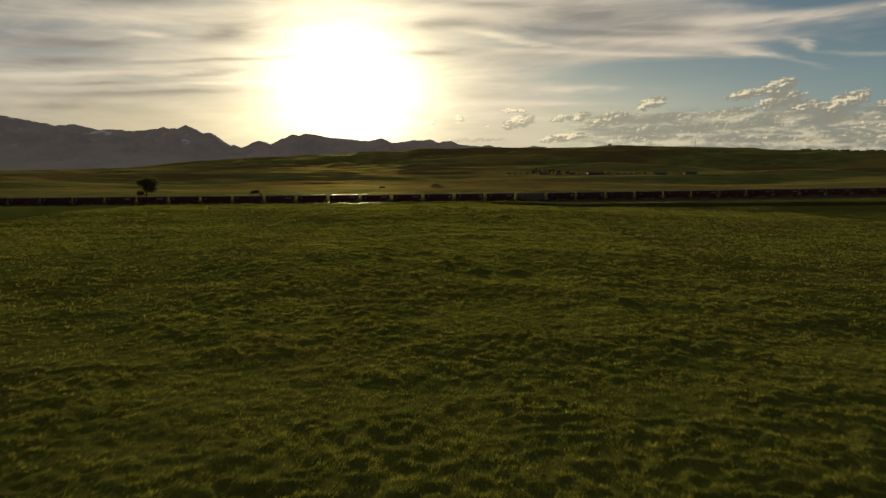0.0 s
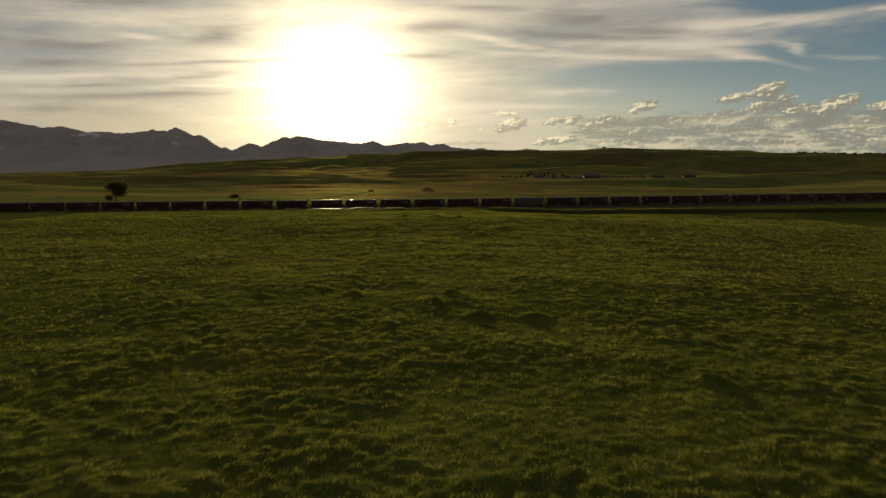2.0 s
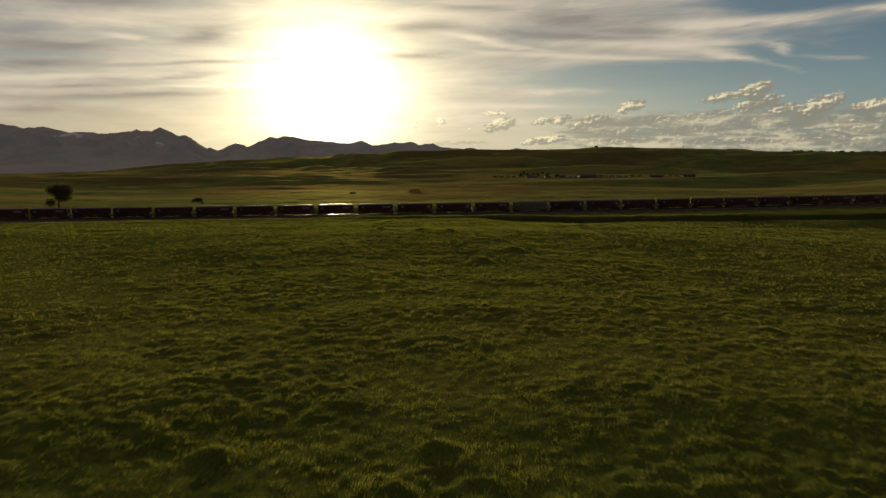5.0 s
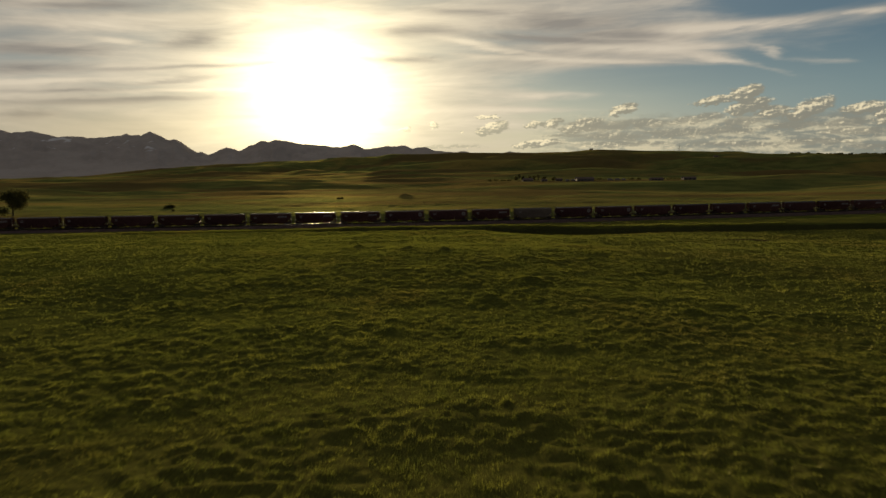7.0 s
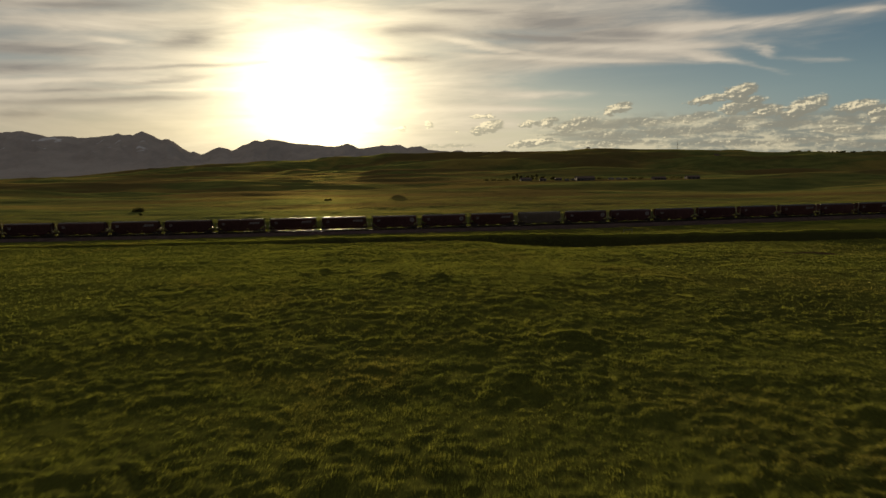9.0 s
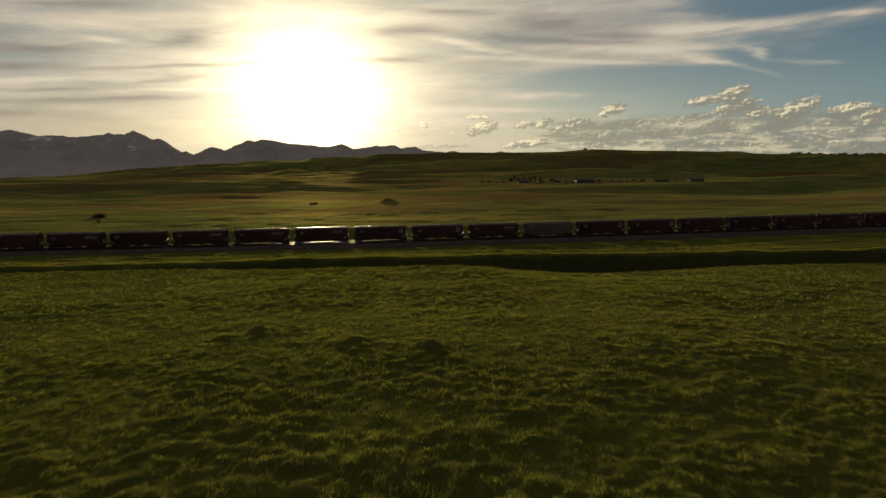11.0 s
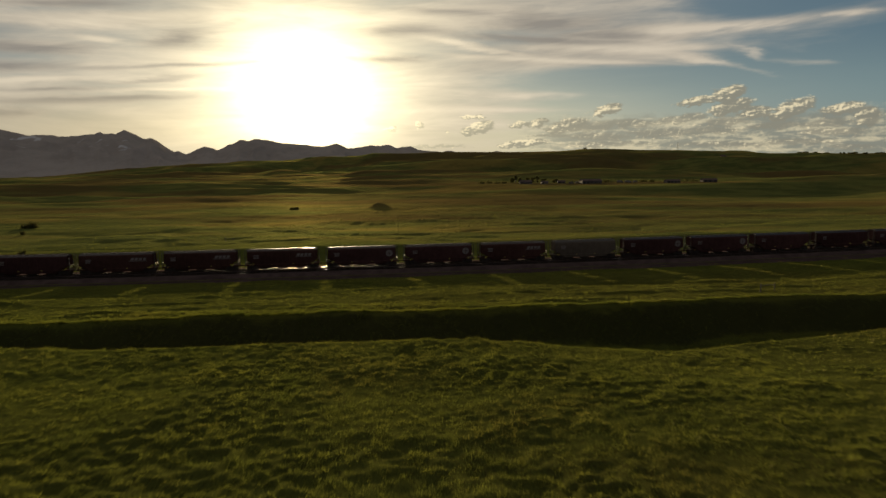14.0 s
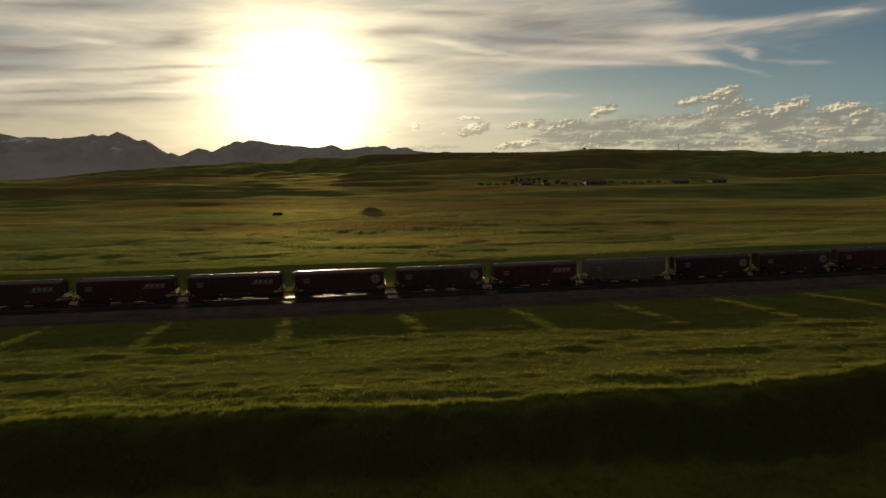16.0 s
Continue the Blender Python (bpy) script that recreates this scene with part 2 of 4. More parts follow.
# ---- materials ----
def material(name, base, rough=0.8, metal=0.0, vary=0.25, scale=2.0, bump=0.0, spec=0.4, through_light=0.0, tint=None, per_object=0.0):
    """A surface with stains at two scales, fine relief and, for leaves, light passing through."""
    m = bpy.data.materials.new(name)
    m.use_nodes = True
    g = Nodes(m.node_tree)
    co = g.add("ShaderNodeTexCoord").outputs["Object"]
    big = g.noise(co, scale * 0.15, 4.0)
    small = g.noise(co, scale, 6.0, 0.6)
    f = g.ramp(g.math("ADD", g.math("MULTIPLY", big, 0.6), g.math("MULTIPLY", small, 0.4)), 0.32, 0.68)
    other = tint or tuple(c * (1 - vary) for c in base)
    col = g.mix(f, (*other, 1), (*(min(1, c * (1 + vary * 0.5)) for c in base), 1))
    if per_object:
        r = g.add("ShaderNodeObjectInfo").outputs["Random"]
        col = g.scaled(col, g.math("ADD", 1 - per_object, g.math("MULTIPLY", r, 2 * per_object)))
    if spec < 0.1:
        b = g.add("ShaderNodeBsdfDiffuse")
        g.put(b.inputs["Color"], col)
    else:
        b = g.add("ShaderNodeBsdfPrincipled")
        g.put(b.inputs["Base Color"], col)
        b.inputs["Metallic"].default_value = metal
        b.inputs["Specular IOR Level"].default_value = spec
        g.put(b.inputs["Roughness"], g.ramp(small, 0.3, 0.7, rough * 0.88, min(1.0, rough * 1.1)))
    if bump:
        n = g.add("ShaderNodeBump")
        n.inputs["Strength"].default_value = 0.6
        n.inputs["Distance"].default_value = bump
        g.put(n.inputs["Height"], small)
        g.put(b.inputs["Normal"], n.outputs[0])
    out = g.add("ShaderNodeOutputMaterial")
    if through_light:
        t = g.add("ShaderNodeBsdfTranslucent")
        g.put(t.inputs[0], col)
        ms = g.add("ShaderNodeMixShader")
        ms.inputs[0].default_value = through_light
        g.tree.links.new(b.outputs[0], ms.inputs[1])
        g.tree.links.new(t.outputs[0], ms.inputs[2])
        g.tree.links.new(ms.outputs[0], out.inputs[0])
    else:
        g.tree.links.new(b.outputs[0], out.inputs[0])
    return m


# bare soil: x, y, half length, half width
BARE = [(91, -97, 5.0, 3.4), (83, -100, 2.5, 1.6)]
SHEEN = 0.13
SWARD = (0.10, 0.19)   # share of sun-facing normals that imitate backlit upright blades: grazed meadow, open plain


def ground_material():
    """Pasture: greens and straw tones in patches, painted blades with darker gaps, darker hollows, grassy relief;
    sun-facing normals imitate light passing through the sward.
    """
    m = bpy.data.materials.new("pasture")
    m.use_nodes = True
    g = Nodes(m.node_tree)
    co = g.add("ShaderNodeTexCoord").outputs["Object"]
    flat = g.add("ShaderNodeMapping")
    g.put(flat.inputs["Vector"], co)
    flat.inputs["Scale"].default_value = (0.35, 1.0, 1.0)
    patch = g.noise(flat.outputs[0], 0.014, 4.0, 0.6, 0.4)
    strip = g.noise(flat.outputs[0], 0.0045, 5.0, 0.6, 0.3)
    mid = g.noise(co, 0.16, 5.0, 0.6, 0.3)
    fine = g.noise(co, 1.4, 6.0, 0.65)
    sep = g.add("ShaderNodeSeparateXYZ")
    g.put(sep.inputs[0], co)
    plain_side = g.ramp(sep.outputs[1], -5.0, 60.0)
    streak = g.noise(flat.outputs[0], 0.07, 4.0, 0.6, 0.3)
    laid = g.add("ShaderNodeMapping")
    g.put(laid.inputs["Vector"], co)
    laid.inputs["Scale"].default_value = (1.0, 0.3, 1.0)
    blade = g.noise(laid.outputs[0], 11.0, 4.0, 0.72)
    green = g.mix(g.ramp(mid, 0.35, 0.65), (0.047, 0.053, 0.012, 1), (0.073, 0.078, 0.016, 1))
    olive = g.mix(g.ramp(streak, 0.38, 0.62), (0.050, 0.057, 0.018, 1), (0.082, 0.083, 0.024, 1))
    # blades painted as streaks: pale blades, with shade in the gaps as dark colour
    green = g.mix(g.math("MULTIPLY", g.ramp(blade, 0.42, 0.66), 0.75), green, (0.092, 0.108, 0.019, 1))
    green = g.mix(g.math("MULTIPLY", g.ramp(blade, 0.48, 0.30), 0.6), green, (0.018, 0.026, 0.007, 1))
    col = g.mix(plain_side, green, olive)
    straw = g.math("MULTIPLY", g.ramp(patch, 0.46, 0.64), g.math("MULTIPLY_ADD", plain_side, 0.40, 0.12))
    col = g.mix(straw, col, (0.155, 0.105, 0.030, 1))
    brown = g.math("MULTIPLY", g.ramp(strip, 0.46, 0.56), g.math("MULTIPLY_ADD", plain_side, 0.65, 0.12))
    col = g.mix(brown, col, (0.062, 0.042, 0.017, 1))
    # darker in the hollows of the fine relief
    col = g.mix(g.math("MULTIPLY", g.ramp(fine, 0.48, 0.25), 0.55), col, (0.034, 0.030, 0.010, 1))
    # steep faces coloured darker: bare soil, plus shade on banks and tussock sides
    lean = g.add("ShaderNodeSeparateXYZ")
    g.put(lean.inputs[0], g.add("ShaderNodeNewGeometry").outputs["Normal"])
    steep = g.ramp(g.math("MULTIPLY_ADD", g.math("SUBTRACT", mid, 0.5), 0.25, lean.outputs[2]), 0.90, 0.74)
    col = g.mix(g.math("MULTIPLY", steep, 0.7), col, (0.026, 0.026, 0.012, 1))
    for bx, by, rx, ry in BARE:
        dx = g.math("DIVIDE", g.math("SUBTRACT", sep.outputs[0], bx), rx)
        dy = g.math("DIVIDE", g.math("SUBTRACT", sep.outputs[1], by), ry)
        near = g.math("MULTIPLY_ADD", dx, dx, g.math("MULTIPLY", dy, dy))
        col = g.mix(g.ramp(g.math("ADD", near, g.math("MULTIPLY", mid, 1.2)), 1.9, 1.1), col, (0.050, 0.034, 0.022, 1))
    n = g.add("ShaderNodeBump")
    n.inputs["Strength"].default_value = 1.0
    n.inputs["Distance"].default_value = 0.22
    g.put(n.inputs["Height"], g.math("MULTIPLY_ADD", blade, 0.45, g.math("MULTIPLY_ADD", mid, 1.6, fine)))
    d = g.add("ShaderNodeBsdfDiffuse")
    g.put(d.inputs["Color"], col)
    g.put(d.inputs["Normal"], n.outputs[0])
    tr = g.add("ShaderNodeBsdfDiffuse")
    g.put(tr.inputs["Color"], col)
    # level normals turned to +Y, the sun's side, imitate light through upright blades
    turn = g.add("ShaderNodeTexNoise")
    g.put(turn.inputs["Vector"], co)
    turn.inputs["Scale"].default_value = 3.0
    turn.inputs["Detail"].default_value = 3.0
    face = g.add("ShaderNodeVectorMath", operation="MULTIPLY_ADD")
    g.put(face.inputs[0], turn.outputs["Color"])
    face.inputs[1].default_value = (5.0, 1.0, 0.0)
    face.inputs[2].default_value = (-2.5, 0.3, 0.10)
    level = g.add("ShaderNodeVectorMath", operation="NORMALIZE")
    g.put(level.inputs[0], face.outputs[0])
    g.put(tr.inputs["Normal"], level.outputs[0])
    b = g.add("ShaderNodeMixShader")
    g.put(b.inputs[0], g.math("MULTIPLY_ADD", plain_side, SWARD[1] - SWARD[0], SWARD[0]))
    g.tree.links.new(d.outputs[0], b.inputs[1])
    g.tree.links.new(tr.outputs[0], b.inputs[2])
    # waxy blades shine towards the low sun
    gl = g.add("ShaderNodeBsdfGlossy")
    gl.inputs["Roughness"].default_value = 0.76
    g.put(gl.inputs["Color"], g.scaled(col, 6.0))
    g.put(gl.inputs["Normal"], n.outputs[0])
    sheen = g.add("ShaderNodeMixShader")
    g.put(sheen.inputs[0], g.math("MULTIPLY", g.math("MULTIPLY_ADD", plain_side, 0.9, 0.1), SHEEN))
    g.tree.links.new(b.outputs[0], sheen.inputs[1])
    g.tree.links.new(gl.outputs[0], sheen.inputs[2])
    out = g.add("ShaderNodeOutputMaterial")
    g.tree.links.new(sheen.outputs[0], out.inputs[0])
    return m


def mountain_material():
    """Bare grey rock with paler bands and old snow in a few hollows."""
    m = bpy.data.materials.new("mountain_rock")
    m.use_nodes = True
    g = Nodes(m.node_tree)
    co = g.add("ShaderNodeTexCoord").outputs["Object"]
    n1 = g.noise(co, 0.004, 6.0, 0.6)
    n2 = g.noise(co, 0.02, 5.0, 0.6)
    col = g.mix(g.ramp(g.math("MULTIPLY_ADD", n2, 0.4, n1), 0.5, 0.85), (0.29, 0.252, 0.225, 1), (0.35, 0.305, 0.272, 1))
    sep = g.add("ShaderNodeSeparateXYZ")
    g.put(sep.inputs[0], co)
    snow = g.math("MULTIPLY", g.ramp(g.noise(co, 0.0075, 5.0, 0.55, 0.8), 0.63, 0.67), g.ramp(sep.outputs[2], 130.0, 190.0))
    snow = g.math("MULTIPLY", snow, g.ramp(sep.outputs[0], -1300.0, -1600.0))
    col = g.mix(g.math("MULTIPLY", snow, 0.5), col, (0.78, 0.78, 0.8, 1))
    b = g.add("ShaderNodeBsdfDiffuse")
    g.put(b.inputs["Color"], col)
    out = g.add("ShaderNodeOutputMaterial")
    g.tree.links.new(b.outputs[0], out.inputs[0])
    return m


def grass_material():
    """Thin blades: greens with straw and rust-coloured patches, each blade a little different, light passing through."""
    m = bpy.data.materials.new("grass_blades")
    m.use_nodes = True
    g = Nodes(m.node_tree)
    co = g.add("ShaderNodeTexCoord").outputs["Object"]
    one = g.add("ShaderNodeNewGeometry").outputs["Random Per Island"]
    wide = g.noise(co, 0.035, 4.0, 0.55, 0.4)
    mid = g.noise(co, 0.22, 4.0, 0.6)
    near = g.noise(co, 0.9, 3.0, 0.6)
    col = g.mix(g.ramp(mid, 0.34, 0.66), (0.102, 0.120, 0.020, 1), (0.172, 0.180, 0.028, 1))
    col = g.mix(g.math("MULTIPLY", g.ramp(wide, 0.52, 0.68), 0.45), col, (0.175, 0.130, 0.030, 1))
    col = g.mix(g.math("MULTIPLY", g.ramp(near, 0.58, 0.74), 0.35), col, (0.160, 0.120, 0.032, 1))
    col = g.scaled(col, g.math("MULTIPLY_ADD", one, 0.65, 0.52))
    d = g.add("ShaderNodeBsdfDiffuse")
    g.put(d.inputs["Color"], col)
    t = g.add("ShaderNodeBsdfTranslucent")
    g.put(t.inputs["Color"], col)
    gl = g.add("ShaderNodeBsdfGlossy")
    gl.inputs["Roughness"].default_value = 0.45
    g.put(gl.inputs["Color"], (0.6, 0.56, 0.25, 1))
    a, b = g.add("ShaderNodeMixShader"), g.add("ShaderNodeMixShader")
    a.inputs[0].default_value, b.inputs[0].default_value = 0.66, 0.035
    g.tree.links.new(d.outputs[0], a.inputs[1])
    g.tree.links.new(t.outputs[0], a.inputs[2])
    g.tree.links.new(a.outputs[0], b.inputs[1])
    g.tree.links.new(gl.outputs[0], b.inputs[2])
    out = g.add("ShaderNodeOutputMaterial")
    g.tree.links.new(b.outputs[0], out.inputs[0])
    return m


MAT_GROUND = ground_material()
MAT_GRASS = grass_material()
MAT_ROCK = mountain_material()
MAT_BALLAST = material("ballast", (0.072, 0.049, 0.045), 1.0, vary=0.45, scale=3.0, bump=0.012, spec=0.02)
MAT_GRAVEL = material("gravel_road", (0.055, 0.038, 0.034), 1.0, vary=0.3, scale=1.5, bump=0.01, spec=0.02)
MAT_RAIL = material("rail_steel", (0.04, 0.032, 0.027), 0.42, metal=0.95, vary=0.2, scale=3.0)
MAT_TIE = material("timber_tie", (0.07, 0.054, 0.044), 0.9, vary=0.4, scale=4.0, spec=0.02)

# ---- terrain ----
# tussock mounds: x, y, height, radius
MOUNDS = [(-1.6, -275, 0.60, 0.83), (-14, -275.5, 0.48, 0.75), (-3.5, -280, 0.48, 0.60), (1.5, -286.5, 0.56, 1.12), (7.2, -287.5, 0.64, 1.12),
          (-8.3, -291, 0.40, 0.98), (-25.3, -277, 0.48, 0.75), (58, -219, 0.40, 1.12), (-45, -265, 0.48, 1.05), (32, -246, 0.40, 1.12), (18, -309, 0.56, 1.05),
          (3, -152, 0.72, 0.90), (-14, -144, 0.72, 1.12), (-17, -146, 0.48, 1.12), (-4, -150, 0.56, 1.12), (14, -185, 0.64, 1.12), (-20, -174, 0.48, 1.12),
          (90, -99, 0.64, 1.12), (-5, -212, 0.40, 1.05), (7, -196, 0.40, 1.05), (30, -203, 0.48, 1.12), (43, -117, 0.48, 1.12), (2, -91, 0.56, 0.68), (8, -100, 0.40, 0.90)]


def sstep(a, b, v):
    t = np.clip((v - a) / (b - a), 0.0, 1.0)
    return t * t * (3 - 2 * t)


def lattice(ix, iy, seed):
    h = (ix.astype(np.int64) * 374761393 + iy.astype(np.int64) * 668265263 + seed * 974634541) & 0x7FFFFFFF
    h = ((h ^ (h >> 13)) * 1274126177) & 0x7FFFFFFF
    return ((h ^ (h >> 16)) & 0xFFFF) / 65535.0


def vnoise(x, y, seed=0):
    """Smooth value noise in 0..1 on arrays."""
    ix, iy = np.floor(x), np.floor(y)
    fx, fy = x - ix, y - iy
    fx, fy = fx * fx * fx * (fx * (fx * 6 - 15) + 10), fy * fy * fy * (fy * (fy * 6 - 15) + 10)
    a, b = lattice(ix, iy, seed), lattice(ix + 1, iy, seed)
    c, d = lattice(ix, iy + 1, seed), lattice(ix + 1, iy + 1, seed)
    return (a + (b - a) * fx) * (1 - fy) + (c + (d - c) * fx) * fy


def fbm(x, y, octaves=4, seed=0, gain=0.5):
    s, w, f = 0.0, 0.0, 1.0
    for k in range(octaves):
        a = gain ** k
        s = s + a * vnoise(x * f + 17.3 * k, y * f - 9.1 * k, seed + k)
        w += a
        f *= 2.03
    return s / w


def rail(x):
    """The y of the main track's middle along x: a line at a slant with a gentle bend."""
    c = np.clip(x, -120, 120)
    return 0.098 * c + 3.0 * (c / 100.0) ** 2 + (np.clip(x, -640, 640) - c) * (0.098 + 0.06 * c / 100.0)


def lips(x):
    """Near and far edge of the gully: their y and z along x."""
    w = 2.0 * (fbm(x / 24.0, x * 0 + 3.3, 2, 5) - 0.5)
    yn = np.interp(x, [-54, -29.5, 5.3, 18.5, 31, 41.2, 62, 83, 114], [-82, -86.2, -85, -87.5, -86.2, -81.3, -74, -70.5, -67]) + 1.2 * w
    zn = np.interp(x, [15, 30, 40, 50, 60, 80, 110], [3.9, 2.5, 1.6, 1.2, 0.95, 0.95, 0.5])
    yf = np.interp(x, [-39, 5.4, 20.6, 31, 41.3, 51.7, 62.3, 83.7, 105], [-71.3, -70.2, -68.6, -67.6, -64.2, -58.4, -56.8, -58.6, -60.0]) + 0.7 * w
    zf = np.interp(x, [-40, -8, 10, 20, 30, 40, 50, 60, 80], [3.1, 3.5, 3.5, 3.4, 3.0, 2.6, 1.8, 1.7, 1.9])
    return yn, zn, yf, zf


def plain(x, y):
    """Land without small relief."""
    yn, zn, yf, zf = lips(x)
    meadow = np.interp(y, [-900, -400, -310, -270, -200, -150, -105, -86], [4.0, 5.0, 5.1, 5.9, 5.1, 5.9, 4.4, 4.0])
    meadow = meadow - 0.045 * np.clip(x - 15, 0, 120) 
    meadow = meadow + (zn - meadow) * sstep(26, 1, yn - y)
    floor = np.minimum(zn, zf) - 4.3
    # bench between the gully and the tracks
    yr = y - rail(x)
    right = sstep(0, 60, x)
    toe, toe_z = -34.0 - 4.0 * right, 0.45 - 0.6 * right
    k = np.clip((y - yf) / (rail(x) + toe - yf), 0, 1)
    bench = zf + (toe_z - zf) * k
    bench = np.where(yr > toe, toe_z + (-0.9 - toe_z) * sstep(toe, -13, yr), bench)
    near = sstep(yn - 3.0, yn + 6.5, y)
    far = sstep(yf - 5.5, yf + 0.6, y)
    z = meadow * (1 - near) + floor * near
    z = z * (1 - far) + bench * far
    # beyond the tracks
    back = np.interp(yr, [5, 25, 34, 60, 130, 250, 400, 650, 900, 1400], [-0.9, -1.0, 0.9, 0.2, -1.6, -1.0, 0.0, 2.2, 5.0, 6.0])
    z = np.where(yr > 5, back, z)
    return z


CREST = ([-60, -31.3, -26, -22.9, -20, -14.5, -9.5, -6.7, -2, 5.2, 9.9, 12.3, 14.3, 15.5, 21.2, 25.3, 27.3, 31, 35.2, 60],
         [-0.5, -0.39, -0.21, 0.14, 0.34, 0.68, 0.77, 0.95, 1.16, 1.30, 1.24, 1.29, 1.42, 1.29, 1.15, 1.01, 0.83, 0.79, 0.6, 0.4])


def tussock(x, y):
    """Height of the grass hummocks, one to two metres wide."""
    u, v = x + 0.9 * fbm(x / 3.0, y / 3.0, 2, 71), y + 0.9 * fbm(x / 3.0, y / 3.0, 2, 72)
    return 0.13 * vnoise(u / 2.2, v / 1.6, 7) + 0.20 * sstep(0.15, 0.95, vnoise(u / 0.8, v / 0.7, 8))


def land(x, y, small=True):
    z = plain(x, y)
    yr = y - rail(x)
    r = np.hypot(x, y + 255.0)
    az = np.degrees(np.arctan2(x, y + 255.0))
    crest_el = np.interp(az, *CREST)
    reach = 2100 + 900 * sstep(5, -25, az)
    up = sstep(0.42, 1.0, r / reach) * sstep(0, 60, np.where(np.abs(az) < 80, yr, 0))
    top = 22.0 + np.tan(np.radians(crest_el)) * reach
    folds = fbm(x / 380.0, y / 140.0, 4, 31)
    ridge = 1 - np.abs(2 * fbm(x / 700.0 + y / 900.0, y / 260.0, 3, 37) - 1)
    rough = (ridge - 0.86) * 80 + (folds - 0.56) * 85
    rough = np.where(rough > 0, 0.2 * rough, rough)
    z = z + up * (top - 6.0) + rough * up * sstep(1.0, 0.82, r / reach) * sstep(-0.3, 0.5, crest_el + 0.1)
    # worn benches on the hillside: steep brows, flatter treads
    q = up * (top - 6.0) / 12.0 + (fbm(x / 520.0, y / 300.0, 3, 53) - 0.5) * 3.2
    fr = q - np.floor(q)
    z = z + (0.75 * (sstep(0.0, 0.24, fr) - fr) - 0.3) * 12.0 * sstep(0.02, 0.25, up) * sstep(1.0, 0.93, r / reach)
    z = z - 60 * sstep(1.02, 1.5, r / reach) * (r > reach)
    field = sstep(12, 60, yr)
    z = z + field * (1 - up) * ((fbm(x / 90.0, y / 38.0, 4, 11) - 0.5) * 3.4 + (fbm(x / 300.0, y / 120.0, 3, 13) - 0.5) * 5.0)
    farm = 1 - np.exp(-((x - 235) / 190.0) ** 2 - ((y - 630) / 130.0) ** 2)
    z = z + farm * sstep(220, 520, y) * (1 - 0.7 * up) * (fbm(x / 300.0, y / 95.0, 3, 23) - 0.5) * 26.0
    z = z + 2.8 * np.exp(-((x + 14) / 5.2) ** 2 - ((y - 230) / 5.0) ** 2)
    creek = np.abs(fbm(x / 60.0, y / 30.0, 3, 19) - 0.5)
    z = z - field * (1 - up) * 0.55 * sstep(0.05, 0.0, creek) * sstep(420, 150, y)
    meadow = sstep(-13, -30, yr)
    z = z + meadow * (fbm(x / 34.0, y / 22.0, 3, 3) - 0.5) * 0.8
    if small:
        big = fbm(x / 11.0, y / 7.0, 2, 9)
        lump = tussock(x, y) * (0.45 + 0.8 * sstep(0.36, 0.7, big))
        calm = 0.5 + 0.6 * sstep(-70, -100, y)
        z = z + (meadow * calm + field * sstep(500, 120, y)) * lump * sstep(420, 120, np.abs(x))
        bench = sstep(-16, -22, yr) * sstep(-75, -66, y) * sstep(420, 120, np.abs(x))
        z = z + bench * (np.clip(fbm(x / 8.0, y / 2.6, 3, 61) - 0.45, 0, 1) * 1.05 + (fbm(x / 26.0, y / 7.0, 2, 63) - 0.5) * 0.5)
        for mx, my, mh, mr in MOUNDS:
            z = z + mh * np.exp(-(((x - mx) / (1.25 * mr)) ** 2 + ((y - my) / mr) ** 2))
    return z


def grown(first, last, step, grow):
    out, v = [], first
    while v < last:
        out.append(v)
        v += step
        step *= grow
    return out + [last]


def grid_mesh(name, xs, ys, zs, mat, smooth=True):
    nx, ny = len(xs), len(ys)
    gx, gy = np.meshgrid(xs, ys)
    co = np.stack([gx, gy, zs], -1).reshape(-1, 3).astype(np.float32)
    i = np.arange(nx * ny).reshape(ny, nx)
    quads = np.stack([i[:-1, :-1], i[:-1, 1:], i[1:, 1:], i[1:, :-1]], -1).reshape(-1, 4)
    me = bpy.data.meshes.new(name)
    me.vertices.add(len(co))
    me.vertices.foreach_set("co", co.ravel())
    me.loops.add(quads.size)
    me.loops.foreach_set("vertex_index", quads.ravel().astype(np.int32))
    me.polygons.add(len(quads))
    me.polygons.foreach_set("loop_start", np.arange(0, quads.size, 4, dtype=np.int32))
    me.polygons.foreach_set("use_smooth", np.full(len(quads), smooth))
    me.materials.append(mat)
    me.update(calc_edges=True)
    return me


def build_ground():
    right = grown(56.0, 5200.0, 0.6, 1.055)
    xs = np.array([-v for v in right[::-1]] + list(np.arange(-55.2, -34.0, 0.6)) + list(np.arange(-34.0, 36.0, 0.32)) + list(np.arange(36.0, 55.6, 0.6)) + right)
    ys = np.array([-v for v in grown(376.0, 4500.0, 1.2, 1.3)[::-1]] + list(np.arange(-375.0, -358.0, 0.8)) + list(np.arange(-358.0, -60.0, 0.32)) + list(np.arange(-60.0, -12.0, 0.6)) + list(np.arange(-12.0, 40.0, 0.9))
                  + grown(40.0, 4590.0, 1.0, 1.018))
    gx, gy = np.meshgrid(xs, ys)
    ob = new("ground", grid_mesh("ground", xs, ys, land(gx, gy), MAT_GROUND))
    return tagged(ob, "rolling green pasture with tussocks and grassy hills", "ground", kind="structure")


ground = build_ground()

